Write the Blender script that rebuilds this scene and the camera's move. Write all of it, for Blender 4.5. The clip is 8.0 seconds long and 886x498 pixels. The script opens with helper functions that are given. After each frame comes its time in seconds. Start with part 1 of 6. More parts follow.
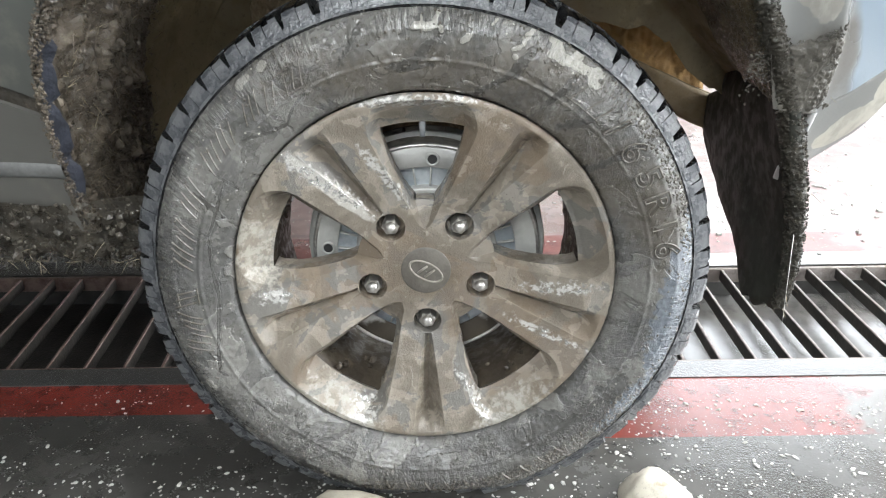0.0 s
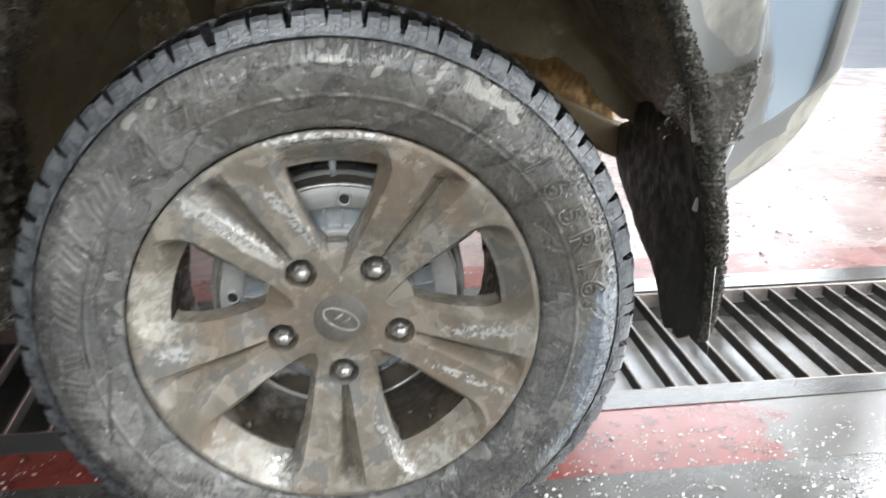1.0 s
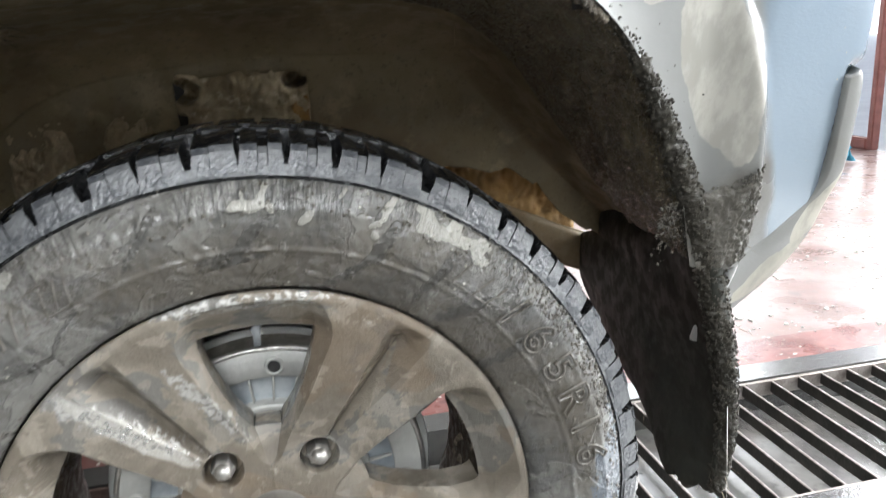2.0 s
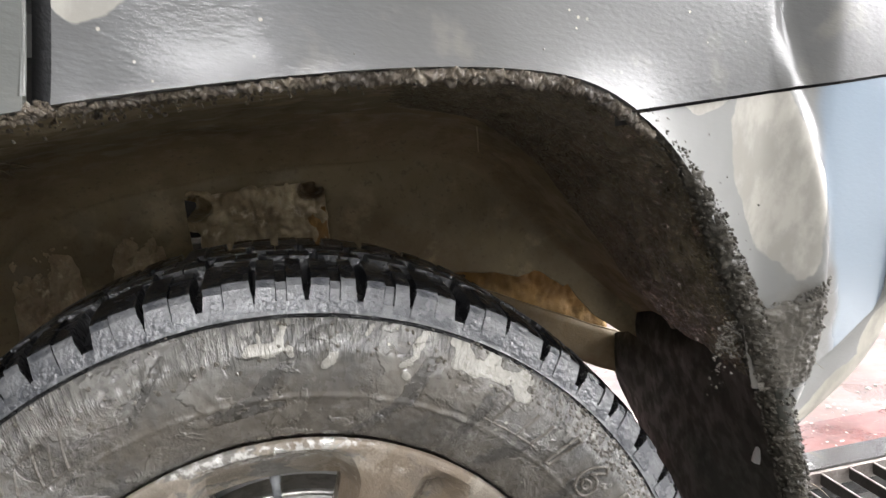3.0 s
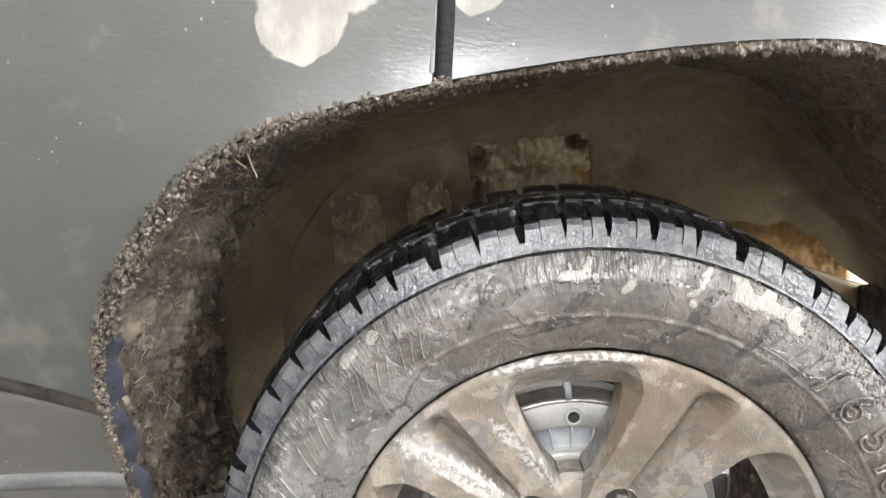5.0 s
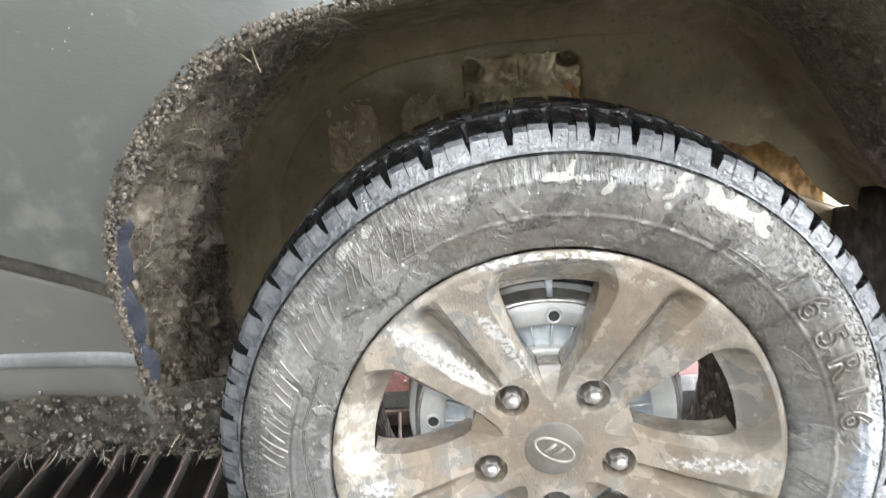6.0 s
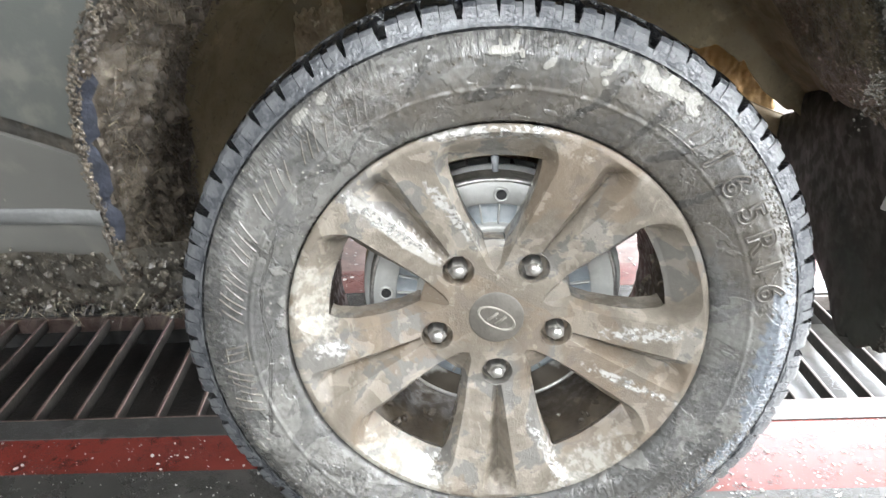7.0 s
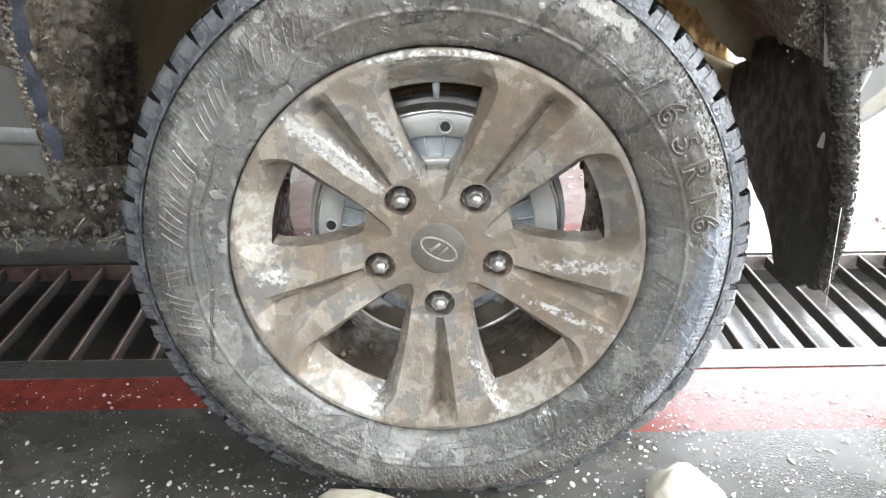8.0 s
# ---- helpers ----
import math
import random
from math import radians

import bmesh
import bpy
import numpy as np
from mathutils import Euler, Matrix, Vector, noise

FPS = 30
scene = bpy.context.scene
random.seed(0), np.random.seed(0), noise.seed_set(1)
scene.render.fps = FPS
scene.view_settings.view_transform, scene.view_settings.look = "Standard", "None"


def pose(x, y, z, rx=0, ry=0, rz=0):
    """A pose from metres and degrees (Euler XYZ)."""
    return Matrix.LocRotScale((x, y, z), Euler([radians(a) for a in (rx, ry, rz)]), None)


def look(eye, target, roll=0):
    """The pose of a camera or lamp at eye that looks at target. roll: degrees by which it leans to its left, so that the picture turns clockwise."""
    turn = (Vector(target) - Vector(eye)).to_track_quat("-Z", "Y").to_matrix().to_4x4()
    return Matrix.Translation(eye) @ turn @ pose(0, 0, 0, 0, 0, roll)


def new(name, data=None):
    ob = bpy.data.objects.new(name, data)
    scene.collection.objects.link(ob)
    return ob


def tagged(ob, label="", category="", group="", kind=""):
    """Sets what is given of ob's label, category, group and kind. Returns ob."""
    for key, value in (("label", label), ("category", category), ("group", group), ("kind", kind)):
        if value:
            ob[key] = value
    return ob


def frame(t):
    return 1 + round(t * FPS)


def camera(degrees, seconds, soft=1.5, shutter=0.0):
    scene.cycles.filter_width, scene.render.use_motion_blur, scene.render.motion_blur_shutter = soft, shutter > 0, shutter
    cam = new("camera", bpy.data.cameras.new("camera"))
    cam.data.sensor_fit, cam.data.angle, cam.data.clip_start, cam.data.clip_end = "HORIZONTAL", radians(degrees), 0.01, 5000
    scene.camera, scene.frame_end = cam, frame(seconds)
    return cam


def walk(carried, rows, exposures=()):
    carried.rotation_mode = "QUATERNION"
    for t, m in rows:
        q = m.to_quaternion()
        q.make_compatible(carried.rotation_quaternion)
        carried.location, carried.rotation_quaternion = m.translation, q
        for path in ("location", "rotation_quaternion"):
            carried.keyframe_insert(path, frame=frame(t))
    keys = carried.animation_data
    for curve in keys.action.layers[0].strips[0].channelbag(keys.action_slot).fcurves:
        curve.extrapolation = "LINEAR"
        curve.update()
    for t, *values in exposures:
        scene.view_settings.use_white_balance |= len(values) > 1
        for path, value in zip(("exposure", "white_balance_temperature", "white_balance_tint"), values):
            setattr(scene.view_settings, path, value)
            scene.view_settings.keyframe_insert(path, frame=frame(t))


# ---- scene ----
cam = camera(61.7, 8.0, soft=1.1, shutter=0.4)
PATH = [
    (0, (0.064, -0.812, 0.732), (-0.023, 1.019, -0.067), -0.9),
    (0.5, (0.059, -0.808, 0.733), (0.005, 1.023, -0.071), -0.4),
    (1, (0.058, -0.753, 0.731), (0.209, 1.099, -0.008), 0.0),
    (1.5, (0.042, -0.653, 0.737), (0.315, 1.23, 0.12), -1.1),
    (2, (0.058, -0.582, 0.743), (0.397, 1.32, 0.225), -2.9),
    (2.2, (0.063, -0.565, 0.749), (0.413, 1.348, 0.28), -4.0),
    (3.3, (0.043, -0.513, 0.784), (0.332, 1.442, 0.471), -5.8),
    (3.5, (0.03, -0.518, 0.788), (0.254, 1.444, 0.473), -6.1),
    (4, (0.002, -0.545, 0.795), (0.07, 1.426, 0.463), -6.8),
    (4.5, (-0.031, -0.588, 0.803), (-0.131, 1.379, 0.455), -7.0),
    (4.7, (-0.042, -0.603, 0.801), (-0.193, 1.357, 0.435), -6.4),
    (5.8, (-0.045, -0.646, 0.781), (-0.207, 1.266, 0.219), -4.8),
    (6, (-0.041, -0.663, 0.775), (-0.202, 1.242, 0.19), -4.4),
    (6.5, (-0.035, -0.702, 0.751), (-0.153, 1.177, 0.074), -3.2),
    (7, (-0.008, -0.726, 0.727), (-0.125, 1.124, -0.024), -2.2),
    (7.5, (0.02, -0.745, 0.7), (-0.059, 1.101, -0.066), -0.7),
    (8, (0.038, -0.751, 0.676), (-0.034, 1.08, -0.125), -0.8),
]
walk(cam, [(t, look(eye, target, roll)) for t, eye, target, roll in PATH],
     [(0, -0.28, 6450, 9), (1.0, -0.38, 6400, 9), (1.6, -0.40, 6450, 9), (2.2, -0.29, 6500, 10), (3.3, -0.24, 6850, 15), (4.0, 0.08, 6950, 16), (4.7, 0.28, 6900, 15),
      (5.8, 0.62, 6450, 11), (7.0, 0.36, 6400, 10), (8.0, 0.12, 6400, 10)])

# ---------------------------------------------------------------- light
world = bpy.data.worlds.new("world")
scene.world = world
world.use_nodes = True
wn = world.node_tree.nodes
sky = wn.new("ShaderNodeTexSky")
sky.sky_type, sky.sun_disc = "NISHITA", False
sky.sun_elevation, sky.sun_rotation = radians(38), radians(60)
world.node_tree.links.new(sky.outputs[0], wn["Background"].inputs[0])
wn["Background"].inputs[1].default_value = 0.15

sun_data = bpy.data.lights.new("sun", "SUN")
sun_data.energy, sun_data.angle, sun_data.color = 1.0, radians(12), (1.0, 0.97, 0.93)
sun = new("sun", sun_data)
sun.matrix_world = look((6, 3, 5), (0, 0, 0))


def window_light(name, eye, target, wide, high, watts, colour):
    data = bpy.data.lights.new(name, "AREA")
    data.shape, data.size, data.size_y = "RECTANGLE", wide, high
    data.energy, data.color = watts, colour
    lamp = new(name, data)
    lamp.matrix_world = look(eye, target)
    return lamp


window_light("daylight_gate", (3.5, 0.65, 2.10), (0, 0.65, 1.65), 4.9, 2.3, 830, (0.95, 0.98, 1.0))
window_light("daylight_front", (-0.30, -2.85, 1.82), (-0.2, 0.0, 0.8), 0.55, 0.45, 32, (0.93, 0.97, 1.0))
# Unseen overhead light, inferred from the dark arch; its front window is invented.
window_light("high_front_light", (-0.15, -2.85, 2.72), (-0.1, 0.0, 0.5), 1.9, 0.5, 112, (0.93, 0.97, 1.0))
window_light("daylight_back", (2.2, 4.05, 2.0), (2.0, 0.0, 1.2), 2.3, 2.0, 75, (0.95, 0.98, 1.0))


# ---------------------------------------------------------------- materials
class Nodes:
    """A small writer of material nodes."""

    def __init__(self, name):
        self.mat = bpy.data.materials.new(name)
        self.mat.use_nodes = True
        self.tree = self.mat.node_tree
        self.bsdf = self.tree.nodes["Principled BSDF"]
        self.where = self.tree.nodes.new("ShaderNodeTexCoord").outputs["Object"]

    def put(self, socket, value):
        if isinstance(value, bpy.types.NodeSocket):
            self.tree.links.new(value, socket)
        elif value is not None:
            socket.default_value = value

    def noise(self, scale, detail=4, rough=0.55, vec=None, warp=0.0):
        n = self.tree.nodes.new("ShaderNodeTexNoise")
        self.put(n.inputs["Vector"], vec or self.where)
        n.inputs["Scale"].default_value, n.inputs["Detail"].default_value = scale, detail
        n.inputs["Roughness"].default_value, n.inputs["Distortion"].default_value = rough, warp
        return n.outputs["Fac"]

    def cells(self, scale, feature="F1", vec=None):
        n = self.tree.nodes.new("ShaderNodeTexVoronoi")
        n.feature = feature
        self.put(n.inputs["Vector"], vec or self.where)
        n.inputs["Scale"].default_value = scale
        return n.outputs["Distance"]

    def span(self, value, low, high, out_low=0.0, out_high=1.0):
        n = self.tree.nodes.new("ShaderNodeMapRange")
        n.interpolation_type = "SMOOTHSTEP"
        for k, v in zip(range(5), (value, low, high, out_low, out_high)):
            self.put(n.inputs[k], v)
        return n.outputs[0]

    def maths(self, op, a, b=None):
        n = self.tree.nodes.new("ShaderNodeMath")
        n.operation = op
        self.put(n.inputs[0], a)
        self.put(n.inputs[1], b)
        return n.outputs[0]

    def mix(self, fac, a, b):
        n = self.tree.nodes.new("ShaderNodeMix")
        n.data_type = "RGBA"
        self.put(n.inputs["Factor"], fac)
        for k, v in ((6, a), (7, b)):
            self.put(n.inputs[k], v if isinstance(v, bpy.types.NodeSocket) else (*v, 1.0))
        return n.outputs[2]

    def stretched(self, place, turn, size):
        n = self.tree.nodes.new("ShaderNodeMapping")
        n.vector_type = "TEXTURE"
        self.put(n.inputs["Vector"], self.where)
        n.inputs["Location"].default_value = place
        n.inputs["Rotation"].default_value = [radians(a) for a in turn]
        n.inputs["Scale"].default_value = size
        return n.outputs[0]

    def stains(self, spots, ragged, amount=0.9, edge=0.06):
        """A mask of dried patches, each an ellipse (place, turn, size) with a ragged border."""
        total = None
        rag = self.maths("MULTIPLY", self.maths("SUBTRACT", ragged, 0.5), amount)
        for place, turn, size in spots:
            n = self.tree.nodes.new("ShaderNodeVectorMath")
            n.operation = "LENGTH"
            self.put(n.inputs[0], self.stretched(place, turn, size))
            far = self.maths("ADD", n.outputs["Value"], rag)
            one = self.span(far, 1.0 - edge, 1.0 + edge, 1.0, 0.0)
            total = one if total is None else self.maths("MAXIMUM", total, one)
        return total

    def finish(self, colour, rough, bump=None, depth=0.002, metal=None, coat=None, strength=1.0):
        b = self.bsdf
        self.put(b.inputs["Base Color"], colour if isinstance(colour, bpy.types.NodeSocket) else (*colour, 1.0))
        self.put(b.inputs["Roughness"], rough)
        self.put(b.inputs["Metallic"], metal)
        self.put(b.inputs["Coat Weight"], coat)
        b.inputs["Coat Roughness"].default_value = 0.07
        if bump is not None:
            n = self.tree.nodes.new("ShaderNodeBump")
            n.inputs["Distance"].default_value, n.inputs["Strength"].default_value = depth, strength
            self.put(n.inputs["Height"], bump)
            self.tree.links.new(n.outputs[0], b.inputs["Normal"])
            self.tree.links.new(n.outputs[0], b.inputs["Coat Normal"])
        return self.mat


def plain(name, a, b, scale, rough=0.6, depth=0.001, metal=0.0, fine=180, rough_to=None, coat=None):
    n = Nodes(name)
    big, small = n.noise(scale, 5), n.noise(fine, 3)
    tone = n.maths("ADD", n.maths("MULTIPLY", big, 0.7), n.maths("MULTIPLY", small, 0.3))
    colour = n.mix(n.span(tone, 0.38, 0.62), a, b)
    gloss = n.span(big, 0.35, 0.65, rough, rough_to if rough_to is not None else rough)
    return n.finish(colour, gloss, small, depth, metal, coat)


def make_sidewall():
    n = Nodes("muddy_sidewall_rubber")
    split = n.tree.nodes.new("ShaderNodeSeparateXYZ")
    n.put(split.inputs[0], n.where)
    up = n.maths("SUBTRACT", split.outputs[2], 0.335)
    turn = n.maths("ARCTAN2", up, split.outputs[0])
    away = n.maths("SQRT", n.maths("ADD", n.maths("MULTIPLY", up, up), n.maths("MULTIPLY", split.outputs[0], split.outputs[0])))
    polar = n.tree.nodes.new("ShaderNodeCombineXYZ")
    n.put(polar.inputs[0], n.maths("MULTIPLY", turn, 0.30))
    n.put(polar.inputs[1], n.maths("MULTIPLY", away, 0.16))
    big, mid, fine = n.noise(9, 6, 0.6, warp=0.6), n.noise(42, 6, 0.65, warp=0.3), n.noise(330, 4, 0.7)
    coarse = n.noise(17, 5, 0.55, warp=0.5)
    film = n.mix(n.span(big, 0.42, 0.58), (0.072, 0.070, 0.065), (0.118, 0.113, 0.102))
    # layers of dried film with clear borders
    film = n.mix(n.span(coarse, 0.515, 0.530), film, (0.150, 0.144, 0.131))
    film = n.mix(n.span(n.noise(23, 5, 0.55, n.stretched((0.3, 0, 0.1), (0, -40, 0), (1.7, 1.0, 0.7)), 0.6), 0.445, 0.430, 0.0, 0.7), film, (0.083, 0.080, 0.076))
    film = n.mix(n.span(n.noise(60, 4, 0.6, warp=0.5), 0.60, 0.63, 0.0, 0.35), film, (0.25, 0.240, 0.218))
    # the outer band, combed outwards by the wheel's turning
    comb = n.noise(210, 4, 0.65, polar.outputs[0])
    outer = n.maths("MULTIPLY", n.span(away, 0.288, 0.312), n.span(n.noise(13, 3), 0.36, 0.54))
    film = n.mix(n.maths("MULTIPLY", outer, n.span(comb, 0.40, 0.52, 0.75, 0.0)), film, (0.060, 0.059, 0.057))
    film = n.mix(n.maths("MULTIPLY", outer, n.span(comb, 0.54, 0.66, 0.0, 0.7)), film, (0.25, 0.243, 0.225))
    wear = n.tree.nodes.new("ShaderNodeAttribute")
    wear.attribute_name = "wear"
    cut = n.tree.nodes.new("ShaderNodeSeparateColor")
    n.put(cut.inputs[0], wear.outputs["Color"])
    rag = n.maths("MULTIPLY", n.maths("SUBTRACT", n.noise(240, 4, 0.65), 0.5), 1.2)
    film = n.mix(n.maths("MULTIPLY", wear.outputs["Alpha"], 0.7), film, (0.092, 0.078, 0.060))
    # runnels and smears where water has cut through the dried film
    # the same mask carries the shade painted on the lower and left sidewall
    runs = n.span(n.maths("ADD", cut.outputs[1], rag), 0.30, 0.70)
    film = n.mix(n.maths("MULTIPLY", runs, 0.78), film, (0.050, 0.047, 0.042))
    # rear shoulder's rubber, with the gate's bluish reflection put into its colour
    bare = n.span(n.maths("ADD", cut.outputs[2], rag), 0.35, 0.60)
    film = n.mix(n.maths("MULTIPLY", bare, 0.85), film, (0.13, 0.147, 0.17))
    # thick pale splashes that have dried on
    pale = n.span(n.maths("ADD", cut.outputs[0], rag), 0.42, 0.58)
    film = n.mix(n.maths("MULTIPLY", pale, 0.95), film, n.mix(fine, (0.22, 0.211, 0.188), (0.36, 0.345, 0.305)))
    specks = n.maths("MULTIPLY", n.span(n.cells(85), 0.12, 0.09), n.span(n.noise(16, 3), 0.5, 0.6))
    film = n.mix(specks, film, (0.38, 0.36, 0.31))
    pits = n.maths("MULTIPLY", n.span(n.cells(130), 0.13, 0.08), n.span(n.noise(21, 3), 0.52, 0.60))
    film = n.mix(pits, film, (0.055, 0.052, 0.047))
    height = n.maths("ADD", n.maths("MULTIPLY", mid, 0.30), n.maths("MULTIPLY", fine, n.span(n.noise(11, 3), 0.42, 0.62, 0.05, 0.5)))
    height = n.maths("ADD", height, n.maths("MULTIPLY", comb, n.maths("MULTIPLY", outer, 1.5)))
    height = n.maths("ADD", height, n.maths("MULTIPLY", n.span(coarse, 0.510, 0.535), 0.22))
    height = n.maths("ADD", height, n.maths("MULTIPLY", n.maths("ADD", pale, specks), 0.30))
    height = n.maths("SUBTRACT", height, n.maths("MULTIPLY", n.maths("ADD", runs, pits), 0.28))
    gloss = n.span(n.noise(48, 5, 0.65), 0.40, 0.60, 0.14, 0.55)
    gloss = n.maths("SUBTRACT", gloss, n.maths("MULTIPLY", bare, 0.2))
    wet = n.span(n.noise(22, 5, 0.65), 0.38, 0.56, 0.05, 1.0)
    return n.finish(film, gloss, height, 0.0040, coat=wet)


def make_alloy():
    n = Nodes("mud_stained_alloy")
    big, mid, fine = n.noise(13, 6, 0.6, warp=0.5), n.noise(48, 6, 0.65), n.noise(380, 4, 0.7)
    film = n.mix(n.span(big, 0.38, 0.62), (0.150, 0.126, 0.097), (0.278, 0.243, 0.197))
    film = n.mix(n.span(mid, 0.42, 0.28, 0.0, 0.6), film, (0.130, 0.107, 0.080))
    grey = n.span(n.noise(13, 5, 0.6, warp=0.7), 0.515, 0.530, 0.0, 0.80)
    film = n.mix(grey, film, (0.128, 0.122, 0.112))
    film = n.mix(n.span(n.noise(8, 4, 0.55, n.stretched((0.2, 0, 0.3), (0, 0, 0), (1, 1, 1)), 0.8), 0.545, 0.575, 0.0, 0.6), film, (0.175, 0.128, 0.085))
    film = n.mix(n.span(mid, 0.62, 0.76, 0.0, 0.7), film, (0.46, 0.42, 0.355))
    film = n.mix(n.span(n.noise(27, 4, 0.6, warp=0.5), 0.55, 0.58, 0.0, 0.35), film, (0.39, 0.345, 0.285))
    film = n.mix(n.maths("MULTIPLY", n.span(n.cells(210), 0.16, 0.10), n.span(n.noise(20, 3), 0.48, 0.58)), film, (0.09, 0.08, 0.066))
    # Worn alloy, and wet highlights painted onto upward facets as pale streaks.
    worn = n.stains([
        ((-0.117, 0.0, 0.460), (0, 42, 0), (0.062, 0.2, 0.009)), ((-0.045, 0.0, 0.462), (0, 58, 0), (0.040, 0.2, 0.006)),
        ((-0.190, 0.0, 0.315), (0, 4, 0), (0.022, 0.2, 0.010)), ((0.165, 0.0, 0.318), (0, -6, 0), (0.040, 0.2, 0.008)),
        ((0.0, 0.0, 0.556), (0, 0, 0), (0.070, 0.2, 0.006)), ((-0.085, 0.0, 0.143), (0, 20, 0), (0.020, 0.2, 0.014)),
        ((0.06, 0.0, 0.160), (0, 62, 0), (0.050, 0.2, 0.006)), ((0.15, 0.0, 0.255), (0, 20, 0), (0.05, 0.2, 0.005)),
    ], n.noise(120, 4), 2.8, 0.35)
    # One spoke's groove wall: the light on it is painted in pale.
    lit_facet = n.stains([((-0.110, 0.0, 0.452), (0, 47, 0), (0.066, 0.2, 0.0085))], n.noise(60, 4), 0.7, 0.15)
    film = n.mix(n.maths("MULTIPLY", lit_facet, 0.8), film, (0.50, 0.475, 0.43))
    cake = n.stains([((-0.110, 0.0, 0.140), (0, 40, 0), (0.062, 0.2, 0.024)), ((-0.205, 0.0, 0.375), (0, 80, 0), (0.055, 0.2, 0.020)), ((0.105, 0.0, 0.142), (0, -38, 0), (0.055, 0.2, 0.018))], n.noise(75, 5, 0.65), 2.6, 0.25)
    film = n.mix(n.maths("MULTIPLY", cake, n.span(n.noise(95, 5, 0.65), 0.42, 0.56, 0.25, 0.85)), film, (0.40, 0.372, 0.322))
    stain = n.stains([((-0.006, 0.0, 0.333), (0, 0, 0), (0.050, 0.2, 0.042))], n.noise(22, 4), 1.3, 0.3)
    film = n.mix(n.maths("MULTIPLY", stain, 0.6), film, (0.118, 0.096, 0.070))
    rubbed_glint = n.maths("MULTIPLY", worn, n.span(n.noise(160, 4), 0.42, 0.56))
    film = n.mix(rubbed_glint, film, (0.60, 0.585, 0.555))
    height = n.maths("ADD", n.maths("MULTIPLY", mid, 0.8), n.maths("MULTIPLY", fine, 0.45))
    gloss = n.span(n.noise(40, 4), 0.40, 0.60, 0.28, 0.75)
    gloss = n.maths("SUBTRACT", gloss, n.maths("MULTIPLY", rubbed_glint, 0.22))
    wet = n.maths("MAXIMUM", n.span(n.noise(30, 5, 0.65), 0.42, 0.60, 0.05, 0.8), grey)
    return n.finish(film, gloss, height, 0.0022, n.maths("MULTIPLY", rubbed_glint, 0.75), wet)


def make_paint(name, spots, base=(0.235, 0.24, 0.235), dirt=(0.33, 0.315, 0.28), droplets=True, clean=0.0, corner=False):
    n = Nodes(name)
    big, mid, fine = n.noise(4.5, 5, 0.55), n.noise(20, 5), n.noise(420, 2)
    colour = n.mix(n.span(big, 0.35, 0.65), base, [0.84 * v for v in base])
    colour = n.mix(n.span(mid, 0.56, 0.72, 0.0, 0.35), colour, (0.20, 0.185, 0.155))
    sky_tint = n.stains([((0.784, 0.0, 0.745), (0, -13, 0), (0.345, 1.0, 0.60))], n.noise(9, 2), 0.12, 0.02) if corner else None
    # Cleaner, glossier corner panel; the sky's reflection is put into its colour as blue.
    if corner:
        colour = n.mix(sky_tint, colour, (0.20, 0.245, 0.29))
    if corner:
        film = n.stains([((0.430, 0.0, 0.588), (0, -25, 0), (0.078, 1.0, 0.040)), ((0.400, 0.0, 0.570), (0, 0, 0), (0.045, 1.0, 0.045))], n.noise(34, 5, 0.65), 1.3, 0.35)
        colour = n.mix(n.maths("MULTIPLY", n.maths("MULTIPLY", film, 0.85), n.maths("SUBTRACT", 1.0, sky_tint)), colour, (0.105, 0.096, 0.082))
    dry = n.stains(spots, n.noise(26, 3, 0.5), 0.9, 0.03)
    dusty = n.mix(n.span(n.noise(38, 5, 0.6, n.stretched((0, 0, 0), (0, 10, 0), (0.8, 1.0, 1.6))), 0.40, 0.62), [0.80 * v for v in dirt], [1.08 * v for v in dirt])
    colour = n.mix(dry, colour, dusty)
    splash = n.span(n.cells(95), 0.12, 0.08)
    splash = n.maths("MULTIPLY", splash, n.span(n.noise(8, 3), 0.56, 0.66))
    colour = n.mix(splash, colour, (0.36, 0.33, 0.27))
    gloss = n.maths("ADD", n.span(n.noise(30, 4), 0.35, 0.65, 0.32 - 3 * clean, 0.46 - 3 * clean), n.maths("MULTIPLY", dry, 0.30))
    if corner:
        polished = n.stains([((0.443, 0.0, 0.70), (0, -16, 0), (0.020, 1.0, 0.11))], n.noise(9, 2), 0.3, 0.2)
        gloss = n.maths("SUBTRACT", gloss, n.maths("MULTIPLY", n.maths("MAXIMUM", sky_tint, polished), 0.22))
        dull = n.stains([((0.340, 0.0, 0.700), (0, -24, 0), (0.045, 1.0, 0.120))], n.noise(30, 5, 0.65), 0.8, 0.3)
        gloss = n.maths("ADD", gloss, n.maths("MULTIPLY", dull, 0.30))
        dry = n.maths("MAXIMUM", dry, n.maths("MULTIPLY", dull, 0.8))
    # wet film drawn out in short streaks
    n2 = n.noise(300, 3, 0.6, n.stretched((0, 0, 0), (0, 12, 0), (2.2, 1.0, 0.8)))
    height = n.maths("MULTIPLY", n2, n.maths("SUBTRACT", 1.0, n.maths("MULTIPLY", dry, 0.8)))
    height = n.maths("ADD", height, n.maths("MULTIPLY", dry, 0.10))
    return n.finish(colour, gloss, height if droplets else None, 0.00019, 0.0, n.maths("SUBTRACT", 0.35 + 5 * clean, n.maths("MULTIPLY", dry, 0.33)))


